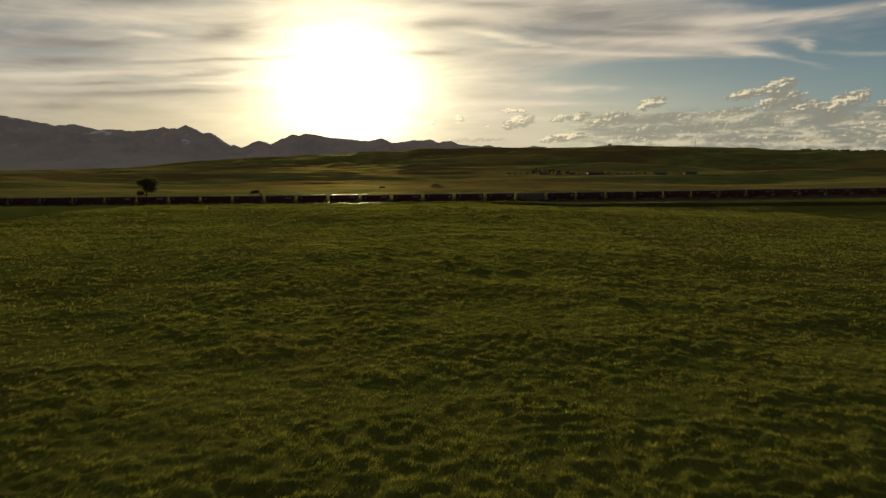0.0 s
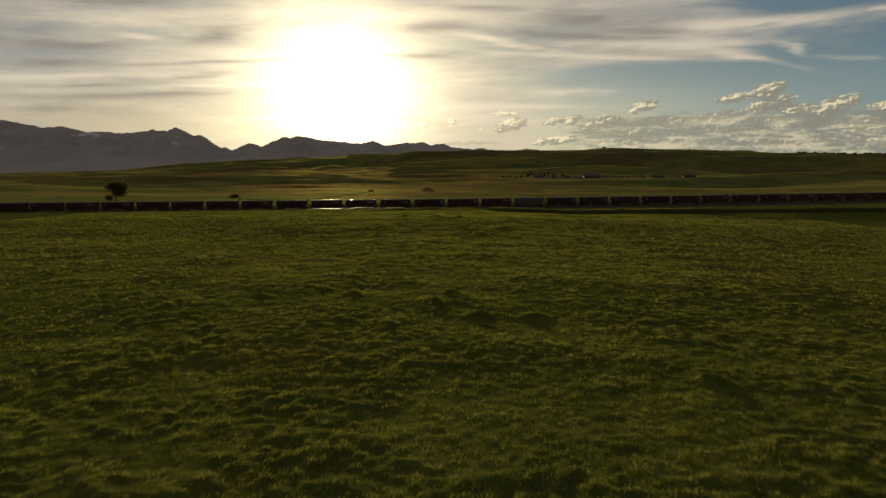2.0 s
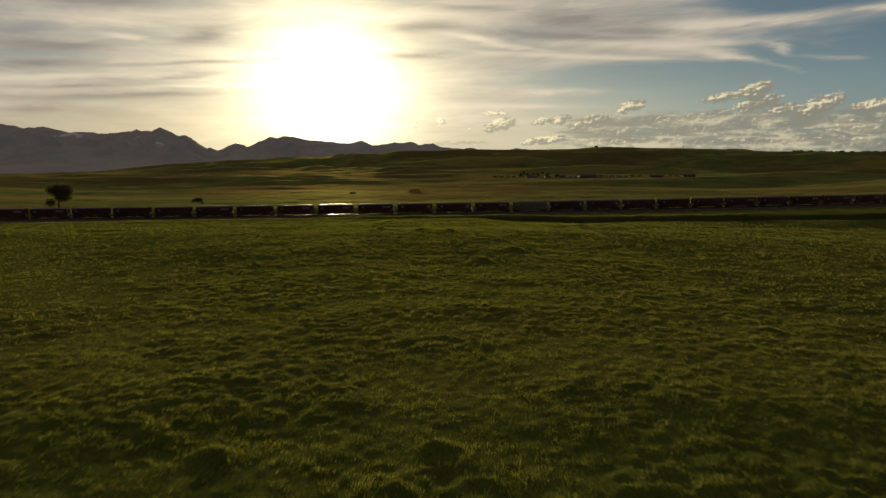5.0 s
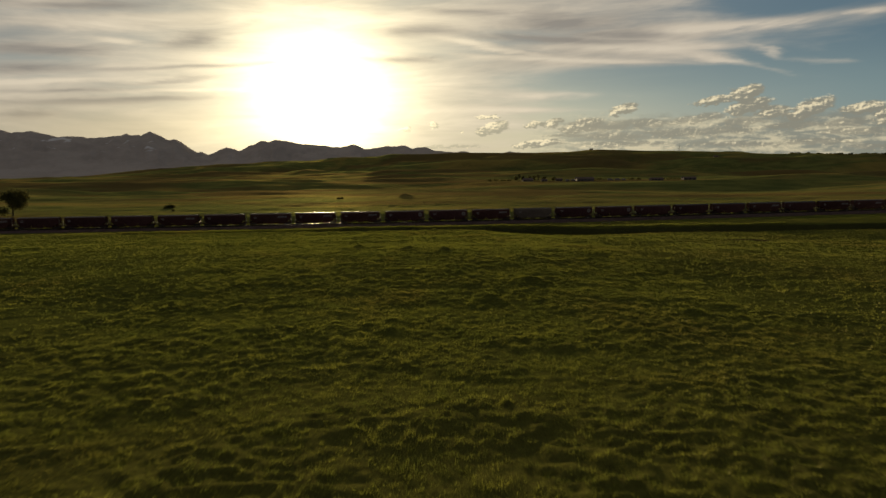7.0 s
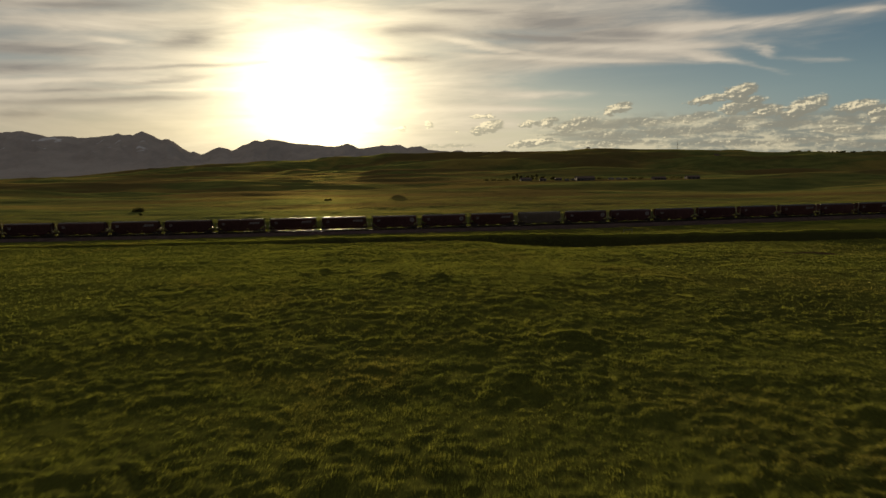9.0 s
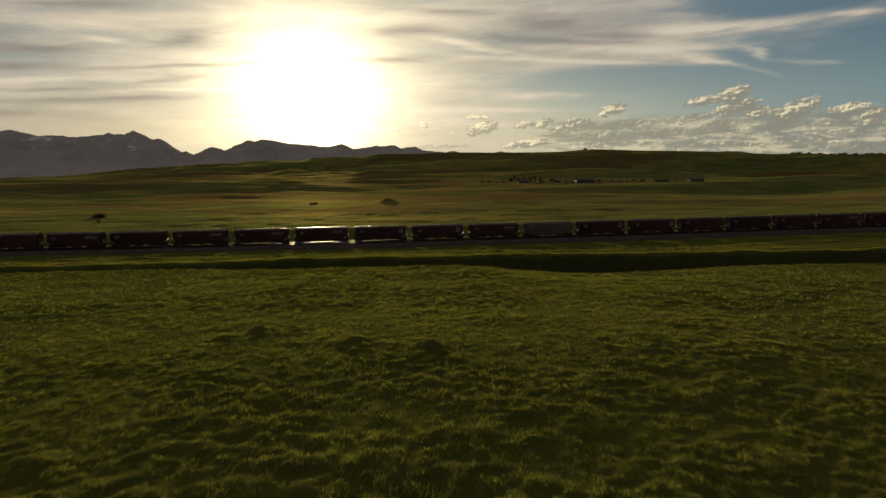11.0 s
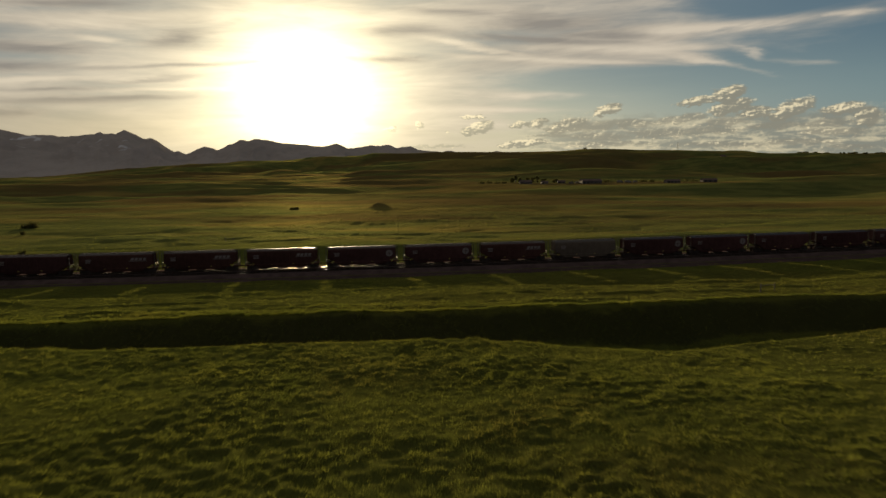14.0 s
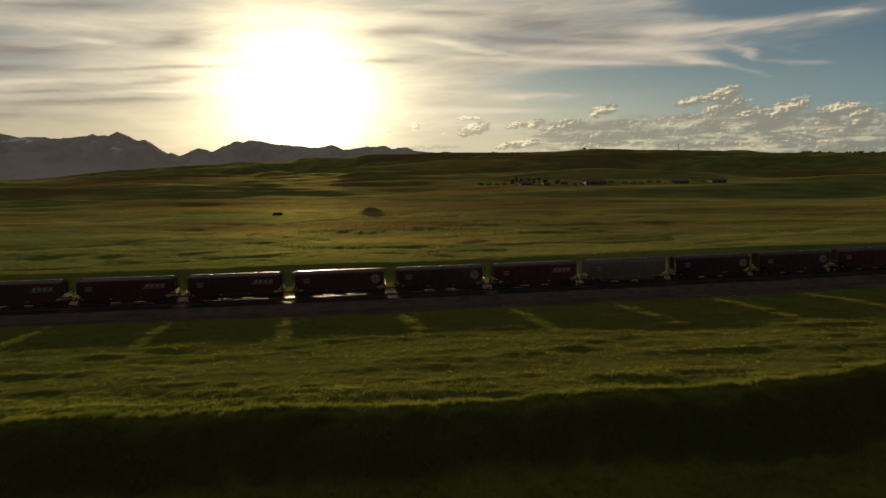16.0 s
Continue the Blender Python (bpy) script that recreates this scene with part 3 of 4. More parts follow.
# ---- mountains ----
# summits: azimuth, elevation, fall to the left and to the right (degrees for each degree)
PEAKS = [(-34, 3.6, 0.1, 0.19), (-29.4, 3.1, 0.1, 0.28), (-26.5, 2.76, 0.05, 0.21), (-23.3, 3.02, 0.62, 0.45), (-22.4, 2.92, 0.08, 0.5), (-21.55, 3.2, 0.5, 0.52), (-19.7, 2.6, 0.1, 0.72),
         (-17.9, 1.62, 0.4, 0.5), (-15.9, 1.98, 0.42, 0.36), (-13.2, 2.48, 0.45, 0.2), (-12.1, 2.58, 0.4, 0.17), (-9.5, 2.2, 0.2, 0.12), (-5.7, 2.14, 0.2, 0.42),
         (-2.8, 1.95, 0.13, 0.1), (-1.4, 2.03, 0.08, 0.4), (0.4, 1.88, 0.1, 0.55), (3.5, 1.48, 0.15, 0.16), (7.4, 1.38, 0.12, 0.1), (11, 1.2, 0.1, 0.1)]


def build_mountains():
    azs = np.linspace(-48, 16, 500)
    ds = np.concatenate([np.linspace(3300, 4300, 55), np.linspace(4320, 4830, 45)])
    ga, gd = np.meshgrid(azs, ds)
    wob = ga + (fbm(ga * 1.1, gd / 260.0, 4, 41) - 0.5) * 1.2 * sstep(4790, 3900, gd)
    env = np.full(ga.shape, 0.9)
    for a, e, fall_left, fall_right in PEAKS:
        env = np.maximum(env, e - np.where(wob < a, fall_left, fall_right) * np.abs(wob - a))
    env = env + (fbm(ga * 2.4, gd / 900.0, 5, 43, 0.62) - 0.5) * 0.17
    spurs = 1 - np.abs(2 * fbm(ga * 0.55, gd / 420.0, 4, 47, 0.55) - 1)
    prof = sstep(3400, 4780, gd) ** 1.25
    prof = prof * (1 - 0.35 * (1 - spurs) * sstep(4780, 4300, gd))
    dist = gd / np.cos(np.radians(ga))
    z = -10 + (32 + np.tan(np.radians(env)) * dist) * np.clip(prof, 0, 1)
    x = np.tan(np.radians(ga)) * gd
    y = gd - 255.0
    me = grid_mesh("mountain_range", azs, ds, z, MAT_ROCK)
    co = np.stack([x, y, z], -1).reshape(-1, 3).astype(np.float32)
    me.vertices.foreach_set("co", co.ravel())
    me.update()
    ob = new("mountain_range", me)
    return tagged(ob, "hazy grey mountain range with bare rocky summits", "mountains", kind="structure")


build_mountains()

# ---- helpers for things ----
def finish(bm, smooth=False):
    bmesh.ops.recalc_face_normals(bm, faces=bm.faces)
    if smooth:
        for f in bm.faces:
            f.smooth = True
    return bm


def part(name, bm, mat, parent, label=""):
    """Links a bmesh as one mesh object under a thing or under a part."""
    me = bpy.data.meshes.new(name)
    bm.to_mesh(me)
    bm.free()
    me.materials.append(mat)
    ob = new(name, me)
    ob.parent = parent
    if label:
        tagged(ob, label)
    return ob


def thing(name, label, category, group="", at=None):
    ob = new(name)
    ob.empty_display_size = 0.3
    if at is not None:
        ob.matrix_basis = at
    return tagged(ob, label, category, group)


def add_box(bm, x0, x1, y0, y1, z0, z1, bevel=0.0, m=None):
    r = bmesh.ops.create_cube(bm, size=1.0)
    for v in r["verts"]:
        v.co = Vector(((x0 + x1) / 2 + v.co.x * (x1 - x0), (y0 + y1) / 2 + v.co.y * (y1 - y0), (z0 + z1) / 2 + v.co.z * (z1 - z0)))
        if m is not None:
            v.co = m @ v.co
    if bevel:
        edges = list({e for v in r["verts"] for e in v.link_edges})
        bmesh.ops.bevel(bm, geom=edges, offset=bevel, segments=1, affect="EDGES")
    return bm


def box(*a, **k):
    return finish(add_box(bmesh.new(), *a, **k))


def add_rod(bm, p, q, r0, r1=None, seg=6):
    p, q = Vector(p), Vector(q)
    d = q - p
    m = Matrix.Translation((p + q) / 2) @ d.to_track_quat("Z", "Y").to_matrix().to_4x4()
    bmesh.ops.create_cone(bm, cap_ends=True, segments=seg, radius1=r0, radius2=r0 if r1 is None else r1, depth=d.length, matrix=m)
    return bm


def loft(rings, caps=True):
    """Skin over closed rings of equal length."""
    bm = bmesh.new()
    rows = [[bm.verts.new(p) for p in ring] for ring in rings]
    n = len(rows[0])
    for a, b in zip(rows, rows[1:]):
        for i in range(n):
            bm.faces.new((a[i], a[(i + 1) % n], b[(i + 1) % n], b[i]))
    if caps:
        bm.faces.new(rows[0])
        bm.faces.new(rows[-1][::-1])
    return finish(bm)


# ---- railway ----
def strip_mesh(name, x0, x1, step, profile, mat, wobble=0.0):
    """A long bank along x with the cross-section profile [(y, z), ...]."""
    xs = np.arange(x0, x1 + step / 2, step)
    ys = np.array([p[0] for p in profile])
    zs = np.tile(np.array([p[1] for p in profile]), (len(xs), 1)).T
    gx, gy = np.meshgrid(xs, ys)
    if wobble:
        zs = zs + (fbm(gx / 1.3, gy / 0.9, 3, 61) - 0.5) * wobble
    me = grid_mesh(name, xs, ys, zs, mat)
    co = np.stack([gx, gy + rail(gx) + (fbm(gx / 3.0, gy * 0 + 2.0, 3, 63) - 0.5) * wobble * 4 * ((gy < -7) | (gy > 8)), zs], -1).reshape(-1, 3).astype(np.float32)
    me.vertices.foreach_set("co", co.ravel())
    me.update()
    return me


ballast = new("ballast_bed", strip_mesh("ballast_bed", -640, 640, 1.0, [(-9.4, -1.25), (-8.3, -0.92), (-6.9, -0.28), (-5.9, -0.21), (-3.3, -0.21), (-2.3, -0.30),
                                        (-1.3, -0.21), (1.3, -0.21), (2.3, -0.28), (3.6, -0.62), (8.5, -0.75), (10.5, -1.3)], MAT_BALLAST, 0.05))
tagged(ballast, "grey crushed stone ballast bed under the tracks", "ballast", kind="structure")


def build_road():
    xs = np.arange(-640, 641, 2.0)
    u = np.linspace(0, 1, 9)
    gx, gu = np.meshgrid(xs, u)
    edge = -13.2 - 0.025 * np.clip(gx, -60, 70) + (fbm(gx / 7.0, gx * 0 + 4.0, 3, 71) - 0.5) * 3.0
    gy = rail(gx) - 9.0 + (edge + 9.0) * gu
    z = land(gx, gy) + 0.05 * np.sin(np.pi * gu) + 0.03 - 0.06 * (gu > 0.95)
    me = grid_mesh("service_road", xs, u, z, MAT_GRAVEL)
    me.vertices.foreach_set("co", np.stack([gx, gy, z], -1).reshape(-1, 3).astype(np.float32).ravel())
    me.update()
    return tagged(new("service_road", me), "bare grey gravel service road beside the tracks", "gravel road", kind="structure")


build_road()


def rail_profile(y):
    return [(y - 0.07, -0.17), (y + 0.07, -0.17), (y + 0.065, -0.15), (y + 0.012, -0.13), (y + 0.012, -0.045), (y + 0.036, -0.035), (y + 0.036, 0.0),
            (y - 0.036, 0.0), (y - 0.036, -0.035), (y - 0.012, -0.045), (y - 0.012, -0.13), (y - 0.065, -0.15)]


def build_track(y0, label):
    track = thing("railway_track", label, "railway track", "parallel tracks", Matrix.Translation((0, y0, 0)))
    for y in (-0.7525, 0.7525):
        part("rail", loft([[(x, p + float(rail(x)), q) for p, q in rail_profile(y)] for x in range(-640, 641, 16)]), MAT_RAIL, track, "worn shiny steel rail")
    xs = np.arange(-420, 420, 0.55)
    rnd = np.random.RandomState(4)
    cube = np.array([(-1, -1, -1), (1, -1, -1), (1, 1, -1), (-1, 1, -1), (-1, -1, 1), (1, -1, 1), (1, 1, 1), (-1, 1, 1)]) * 0.5
    quad = np.array([(0, 3, 2, 1), (4, 5, 6, 7), (0, 1, 5, 4), (1, 2, 6, 5), (2, 3, 7, 6), (3, 0, 4, 7)])
    v = cube[None] * np.array((0.23, 2.6, 0.2)) + np.stack([xs + rnd.uniform(-0.03, 0.03, len(xs)), rail(xs) + rnd.uniform(-0.04, 0.04, len(xs)), np.full(len(xs), -0.275)], -1)[:, None]
    f = quad[None] + (np.arange(len(xs)) * 8)[:, None, None]
    me = bpy.data.meshes.new("track_timber")
    me.from_pydata(v.reshape(-1, 3).tolist(), [], f.reshape(-1, 4).tolist())
    me.materials.append(MAT_TIE)
    ob = new("track_timber", me)
    ob.parent = track
    tagged(ob, "weathered dark timber ties", kind="stuff")
    return track


build_track(0.0, "railway track with steel rails carrying the train")
build_track(-4.6, "empty siding track with shiny steel rails")

# ---- train ----
MAT_CARS = {
    "oxide": material("oxide_red_paint", (0.068, 0.033, 0.030), 0.5, vary=0.35, scale=1.2, spec=0.05, per_object=0.2),
    "brown": material("mineral_brown_paint", (0.075, 0.036, 0.029), 0.5, vary=0.35, scale=1.2, spec=0.05, per_object=0.2),
    "grey": material("light_grey_paint", (0.125, 0.098, 0.074), 0.5, vary=0.25, scale=1.2, spec=0.05),
}
MAT_ROOFS = {
    "oxide": material("dusty_oxide_roof", (0.036, 0.022, 0.019), 0.42, vary=0.35, scale=1.2, spec=0.2),
    "grey": material("dusty_grey_roof", (0.066, 0.056, 0.046), 0.5, vary=0.25, scale=1.2, spec=0.15),
}
MAT_STEEL = material("galvanised_steel", (0.10, 0.092, 0.085), 0.55, metal=0.9, vary=0.3, scale=2.0)
MAT_DULL = material("dull_dark_steel", (0.09, 0.075, 0.066), 1.0, vary=0.4, scale=2.0, spec=0.02)
MAT_BOGIE = material("dark_bogie_iron", (0.055, 0.045, 0.04), 0.9, vary=0.4, scale=3.0, spec=0.05)
MAT_WHEEL = material("worn_wheel_steel", (0.085, 0.068, 0.06), 0.9, vary=0.3, scale=4.0, spec=0.05)
MAT_DECAL = material("faded_white_lettering", (0.21, 0.18, 0.165), 0.7, vary=0.3, scale=3.0)
MAT_SAFE = material("yellow_reflector", (0.55, 0.42, 0.10), 0.6, vary=0.2, scale=3.0)


def body_ring(x, low):
    """Cross-section of the tank-like body at x: curved sides, closed below at height low."""
    side = [(1.30, 4.22), (1.50, 4.02), (1.58, 3.55), (1.61, 2.9), (1.59, 2.2), (1.54, 1.62), (1.47, 1.1), (1.40, 0.52)]
    out = []
    for y, z in side:
        out.append((x, -y, max(z, low)))
    for y, z in side[::-1]:
        out.append((x, y, max(z, low)))
    return out


def roof_ring(x, grow=0.0):
    pts = []
    for i in range(9):
        t = i / 8
        y = -1.34 - grow + (2.68 + 2 * grow) * t
        pts.append((x, y, 4.21 + 0.30 * (1 - (2 * t - 1) ** 2) + grow))
    return pts + [(x, 1.30, 4.17), (x, -1.30, 4.17)]


def wheel_mesh():
    bm = bmesh.new()
    for y in (-0.75, 0.75):
        bmesh.ops.create_cone(bm, cap_ends=True, segments=16, radius1=0.46, radius2=0.455, depth=0.13, matrix=Matrix.Translation((0, y, 0.46)) @ pose(0, 0, 0, 90))
        s = 1 if y > 0 else -1
        bmesh.ops.create_cone(bm, cap_ends=True, segments=20, radius1=0.485, radius2=0.485, depth=0.03, matrix=Matrix.Translation((0, y - s * 0.075, 0.46)) @ pose(0, 0, 0, 90))
    add_rod(bm, (0, -0.98, 0.46), (0, 0.98, 0.46), 0.09, seg=8)
    return finish(bm)


def side_frame_mesh(s):
    """One cast side frame: an arched bar with raised ends, in one piece."""
    out = [(-1.18, 0.36), (-0.70, 0.32), (-0.52, 0.18), (0.52, 0.18), (0.70, 0.32), (1.18, 0.36), (1.18, 0.60), (0.85, 0.66), (0.60, 0.80), (-0.60, 0.80), (-0.85, 0.66), (-1.18, 0.60)]
    return loft([[(x, s * y, z) for x, z in out] for y in (0.92, 1.08)])


def hopper_car(kind, emblem, label):
    car = thing("hopper_car", label, "hopper car", "cars of the train")
    paint = MAT_CARS[kind]
    roofp = MAT_ROOFS["grey" if kind == "grey" else "oxide"]
    xs = [(-7.75, 2.0), (-7.70, 1.95), (-6.2, 1.25), (-5.25, 0.52), (-2.0, 0.52), (2.0, 0.52), (5.25, 0.52), (6.2, 1.25), (7.70, 1.95), (7.75, 2.0)]
    part("body", loft([body_ring(x, lo) for x, lo in xs]), paint, car)
    part("roof", loft([roof_ring(x) for x in (-7.85, -4, 0, 4, 7.85)]), roofp, car, "dusty curved roof")
    for x in (-5.75, -1.92, 1.92, 5.75):
        part("hatch", loft([[(x + u * w, v * h, z) for u, v in ((-1, -1), (1, -1), (1, 1), (-1, 1))] for w, h, z in ((1.72, 0.27, 4.46), (1.72, 0.27, 4.55), (1.62, 0.17, 4.59))]), roofp, car, "long trough hatch cover")
    for y in (-0.62, 0.62):
        bm = bmesh.new()
        for q in (-0.14, 0.14):
            add_box(bm, -8.2, 8.2, y + q - 0.045, y + q + 0.045, 4.53, 4.56)
        for k in range(12):
            x = -7.7 + k * 1.4
            add_box(bm, x - 0.03, x + 0.03, y - 0.20, y + 0.20, 4.38, 4.527)
        part("roof_walk", finish(bm), MAT_DULL, car, "dark grating roof walk")
    for s in (-1, 1):
        y0, y1 = (1.46, 1.60) if s > 0 else (-1.60, -1.46)
        part("side_sill", box(-8.35, 8.35, y0, y1, 1.02, 1.24, bevel=0.02), paint, car)
        for k in range(9):
            x = -6.4 + k * 1.6
            bm = bmesh.new()
            pts = [(1.52, 1.3), (1.58, 1.7), (1.64, 2.4), (1.655, 2.95), (1.63, 3.5), (1.55, 4.0)]
            fr = [bm.verts.new((x - 0.045, s * y, z)) for y, z in pts]
            bk = [bm.verts.new((x + 0.045, s * y, z)) for y, z in pts]
            fi = [bm.verts.new((x - 0.07, s * (y - 0.07), z)) for y, z in pts]
            bi = [bm.verts.new((x + 0.07, s * (y - 0.07), z)) for y, z in pts]
            for i in range(5):
                bm.faces.new((fr[i], fr[i + 1], bk[i + 1], bk[i]))
                bm.faces.new((fr[i], fr[i + 1], fi[i + 1], fi[i]))
                bm.faces.new((bk[i], bk[i + 1], bi[i + 1], bi[i]))
            part("side_post", finish(bm), paint, car)
    for x, w0, w1 in ((-4.2, 1.62, 1.15), (0.0, 1.45, 1.0), (4.2, 1.62, 1.15)):
        bay = part("hopper_bay", loft([[(x + u * w, v * h, z) for u, v in ((-1, -1), (1, -1), (1, 1), (-1, 1))] for w, h, z in ((w0, 1.38, 0.55), (w1, 0.95, 0.40), (w1, 0.95, 0.34))]), paint, car)
        part("outlet_gate", box(x - w1 - 0.1, x + w1 + 0.1, -1.05, 1.05, 0.22, 0.36, bevel=0.02), MAT_BOGIE, bay, "dark iron outlet gate")
    part("centre_sill", box(-8.5, 8.5, -0.22, 0.22, 0.78, 1.06, bevel=0.02), paint, car)
    for s in (-1, 1):
        part("end_platform", box(min(s * 7.0, s * 8.4), max(s * 7.0, s * 8.4), -1.5, 1.5, 1.08, 1.16), MAT_DULL, car, "open grating end platform")
        for y in (-1.38, 1.38):
            bm = bmesh.new()
            for dy in (-0.2, 0.2):
                add_rod(bm, (s * 8.25, y + dy, 0.55), (s * 8.25, y + dy, 4.55), 0.035, seg=5)
            for k in range(10):
                add_rod(bm, (s * 8.25, y - 0.2, 0.7 + 0.42 * k), (s * 8.25, y + 0.2, 0.7 + 0.42 * k), 0.025, seg=4)
            part("ladder", finish(bm), MAT_STEEL, car, "thin steel end ladder")
            part("end_post", finish(add_rod(bmesh.new(), (s * 8.2, y * 0.96, 1.1), (s * 7.3, y * 0.96, 3.6), 0.06)), paint, car)
            part("corner_stile", finish(add_rod(bmesh.new(), (s * 7.9, y * 1.06, 1.15), (s * 7.78, y * 1.06, 4.1), 0.05)), paint, car)
        bm = bmesh.new()
        add_rod(bm, (s * 8.2, -1.4, 2.15), (s * 8.2, 1.4, 2.15), 0.035, seg=5)
        add_rod(bm, (s * 8.2, -1.4, 1.7), (s * 8.2, 1.4, 1.7), 0.03, seg=5)
        part("end_rail", finish(bm), MAT_STEEL, car)
        cp = part("coupler", box(min(s * 8.3, s * 9.02), max(s * 8.3, s * 9.02), -0.12, 0.12, 0.74, 1.0, bevel=0.03), MAT_BOGIE, car)
        part("air_hose", finish(add_rod(add_rod(bmesh.new(), (s * 8.5, -0.4, 0.8), (s * 8.7, -0.4, 0.45), 0.03), (s * 8.7, -0.4, 0.45), (s * 9.0, -0.36, 0.42), 0.03)), MAT_BOGIE, cp)
        truck = part("bogie", box(-0.2, 0.2, -1.12, 1.12, 0.42, 0.84, bevel=0.03), MAT_BOGIE, car, "dark cast iron bogie")
        truck.location.x = s * 6.75
        for q in (-1, 1):
            part("side_frame", side_frame_mesh(q), MAT_BOGIE, truck)
        for x in (-0.89, 0.89):
            w = part("wheelset", wheel_mesh(), MAT_WHEEL, truck, "worn steel wheels on an axle")
            w.location.x = x
    bm = bmesh.new()
    bmesh.ops.create_cone(bm, cap_ends=True, segments=16, radius1=0.28, radius2=0.28, depth=0.05, matrix=Matrix.Translation((8.28, 0.6, 2.7)) @ pose(0, 0, 0, 0, 90))
    part("brake_wheel", finish(bm), MAT_STEEL, car)
    part("brake_cylinder", finish(add_rod(bmesh.new(), (-7.7, -0.5, 1.36), (-6.9, -0.5, 1.36), 0.18, seg=10)), MAT_BOGIE, car)
    # lettering as plain shapes, on the side that faces the meadow and on the other
    for s in (-1, 1):
        if emblem == "disc":
            bm = bmesh.new()
            bmesh.ops.create_cone(bm, cap_ends=True, segments=28, radius1=0.78, radius2=0.78, depth=0.03, matrix=Matrix.Translation((6.3 * -s, s * 1.66, 2.95)) @ pose(0, 0, 0, 90))
            disc = part("emblem", finish(bm), MAT_DECAL, car, "faded pale round emblem")
            bm = bmesh.new()
            add_box(bm, 6.3 * -s - 0.6, 6.3 * -s + 0.6, s * 1.685 - 0.01, s * 1.685 + 0.01, 2.90, 3.0)
            add_box(bm, 6.3 * -s - 0.05, 6.3 * -s + 0.05, s * 1.69 - 0.01, s * 1.69 + 0.01, 2.35, 3.55)
            part("emblem_cross", finish(bm), paint, disc)
        elif emblem == "word":
            bm = bmesh.new()
            for k in range(4):
                c, d = 4.9 * -s + (k - 1.5) * 0.86, 0.12 * -s
                q = [(c - 0.32 - d, 2.95), (c + 0.32 - d, 2.95), (c + 0.32 + d, 3.5), (c - 0.32 + d, 3.5)]
                vs = [[bm.verts.new((x, s * y, z)) for x, z in q] for y in (1.655, 1.68)]
                bm.faces.new(vs[1])
                for n in range(4):
                    bm.faces.new((vs[0][n], vs[0][(n + 1) % 4], vs[1][(n + 1) % 4], vs[1][n]))
            part("word_mark", finish(bm), MAT_DECAL, car, "faded pale slanted lettering")
            part("stripe", box(4.8 * -s - 2.0, 4.8 * -s + 1.9, s * 1.668 - 0.01, s * 1.668 + 0.01, 2.74, 2.84), MAT_DECAL, car)
        bm = bmesh.new()
        for k, w in enumerate((1.3, 1.0, 1.15)):
            add_box(bm, -5.8 * -s - w / 2, -5.8 * -s + w / 2, s * 1.665 - 0.01, s * 1.665 + 0.01, 3.18 - 0.3 * k, 3.32 - 0.3 * k)
        part("data_panel", finish(bm), MAT_DECAL, car)
        for x in (-7.0, -2.4, 2.4, 7.0):
            part("reflector", box(x - 0.2, x + 0.2, s * 1.605 - 0.008, s * 1.605 + 0.008, 1.12, 1.2), MAT_SAFE, car)
    return car


CAR_KINDS = [("brown", "word", "dark brown covered hopper car with slanted lettering"), ("oxide", "disc", "dark red covered hopper car with a pale round emblem"),
             ("oxide", "", "plain dark red covered hopper car, weathered"), ("grey", "", "light grey covered hopper car, weathered")]
NEAR_CARS = {-5: 2, -4: 0, -3: 0, -2: 0, -1: 1, 0: 1, 1: 0, 2: 3, 3: 1, 4: 1, 5: 2, 6: 2}
masters = {}
pick = random.Random(11)
for k in range(-17, 18):
    which = NEAR_CARS.get(k, pick.choice((0, 0, 1, 2, 2)))
    xa, xb = 18.05 * k + 0.9, 18.05 * k + 18.35
    ya, yb = float(rail(xa)), float(rail(xb))
    at = pose((xa + xb) / 2, (ya + yb) / 2, 0, 0, 0, math.degrees(math.atan2(yb - ya, xb - xa)))
    if which not in masters:
        masters[which] = hopper_car(*CAR_KINDS[which])
        masters[which].matrix_basis = at
    else:
        copy_thing(masters[which], at)

# ---- trees, bushes, fence braces ----
MAT_BARK = material("rough_bark", (0.075, 0.06, 0.045), 0.95, vary=0.4, scale=5.0)
MAT_LEAF = material("dark_leaves", (0.085, 0.082, 0.030), 0.7, vary=0.4, scale=1.0, spec=0.05, through_light=0.5)
MAT_POST = material("weathered_post_wood", (0.14, 0.12, 0.10), 0.9, vary=0.4, scale=4.0)


def leaf_cloud(rnd, blobs, count, size):
    """Many small leaf quads gathered in clumps."""
    verts, faces = [], []
    for c, r in blobs:
        n = int(count * (r / sum(q for _, q in blobs)))
        for _ in range(n):
            d = Vector((rnd.gauss(0, 1), rnd.gauss(0, 1), rnd.gauss(0, 0.8)))
            p = Vector(c) + d.normalized() * r * (0.35 + 0.7 * rnd.random())
            u = Vector((rnd.uniform(-1, 1), rnd.uniform(-1, 1), rnd.uniform(-1, 1))).normalized()
            v = u.cross(Vector((rnd.uniform(-1, 1), rnd.uniform(-1, 1), rnd.uniform(-1, 1)))).normalized()
            s = size * rnd.uniform(0.6, 1.4)
            k = len(verts)
            verts += [p - u * s, p - v * s * 0.5, p + u * s, p + v * s * 0.5]
            faces.append((k, k + 1, k + 2, k + 3))
    return verts, faces


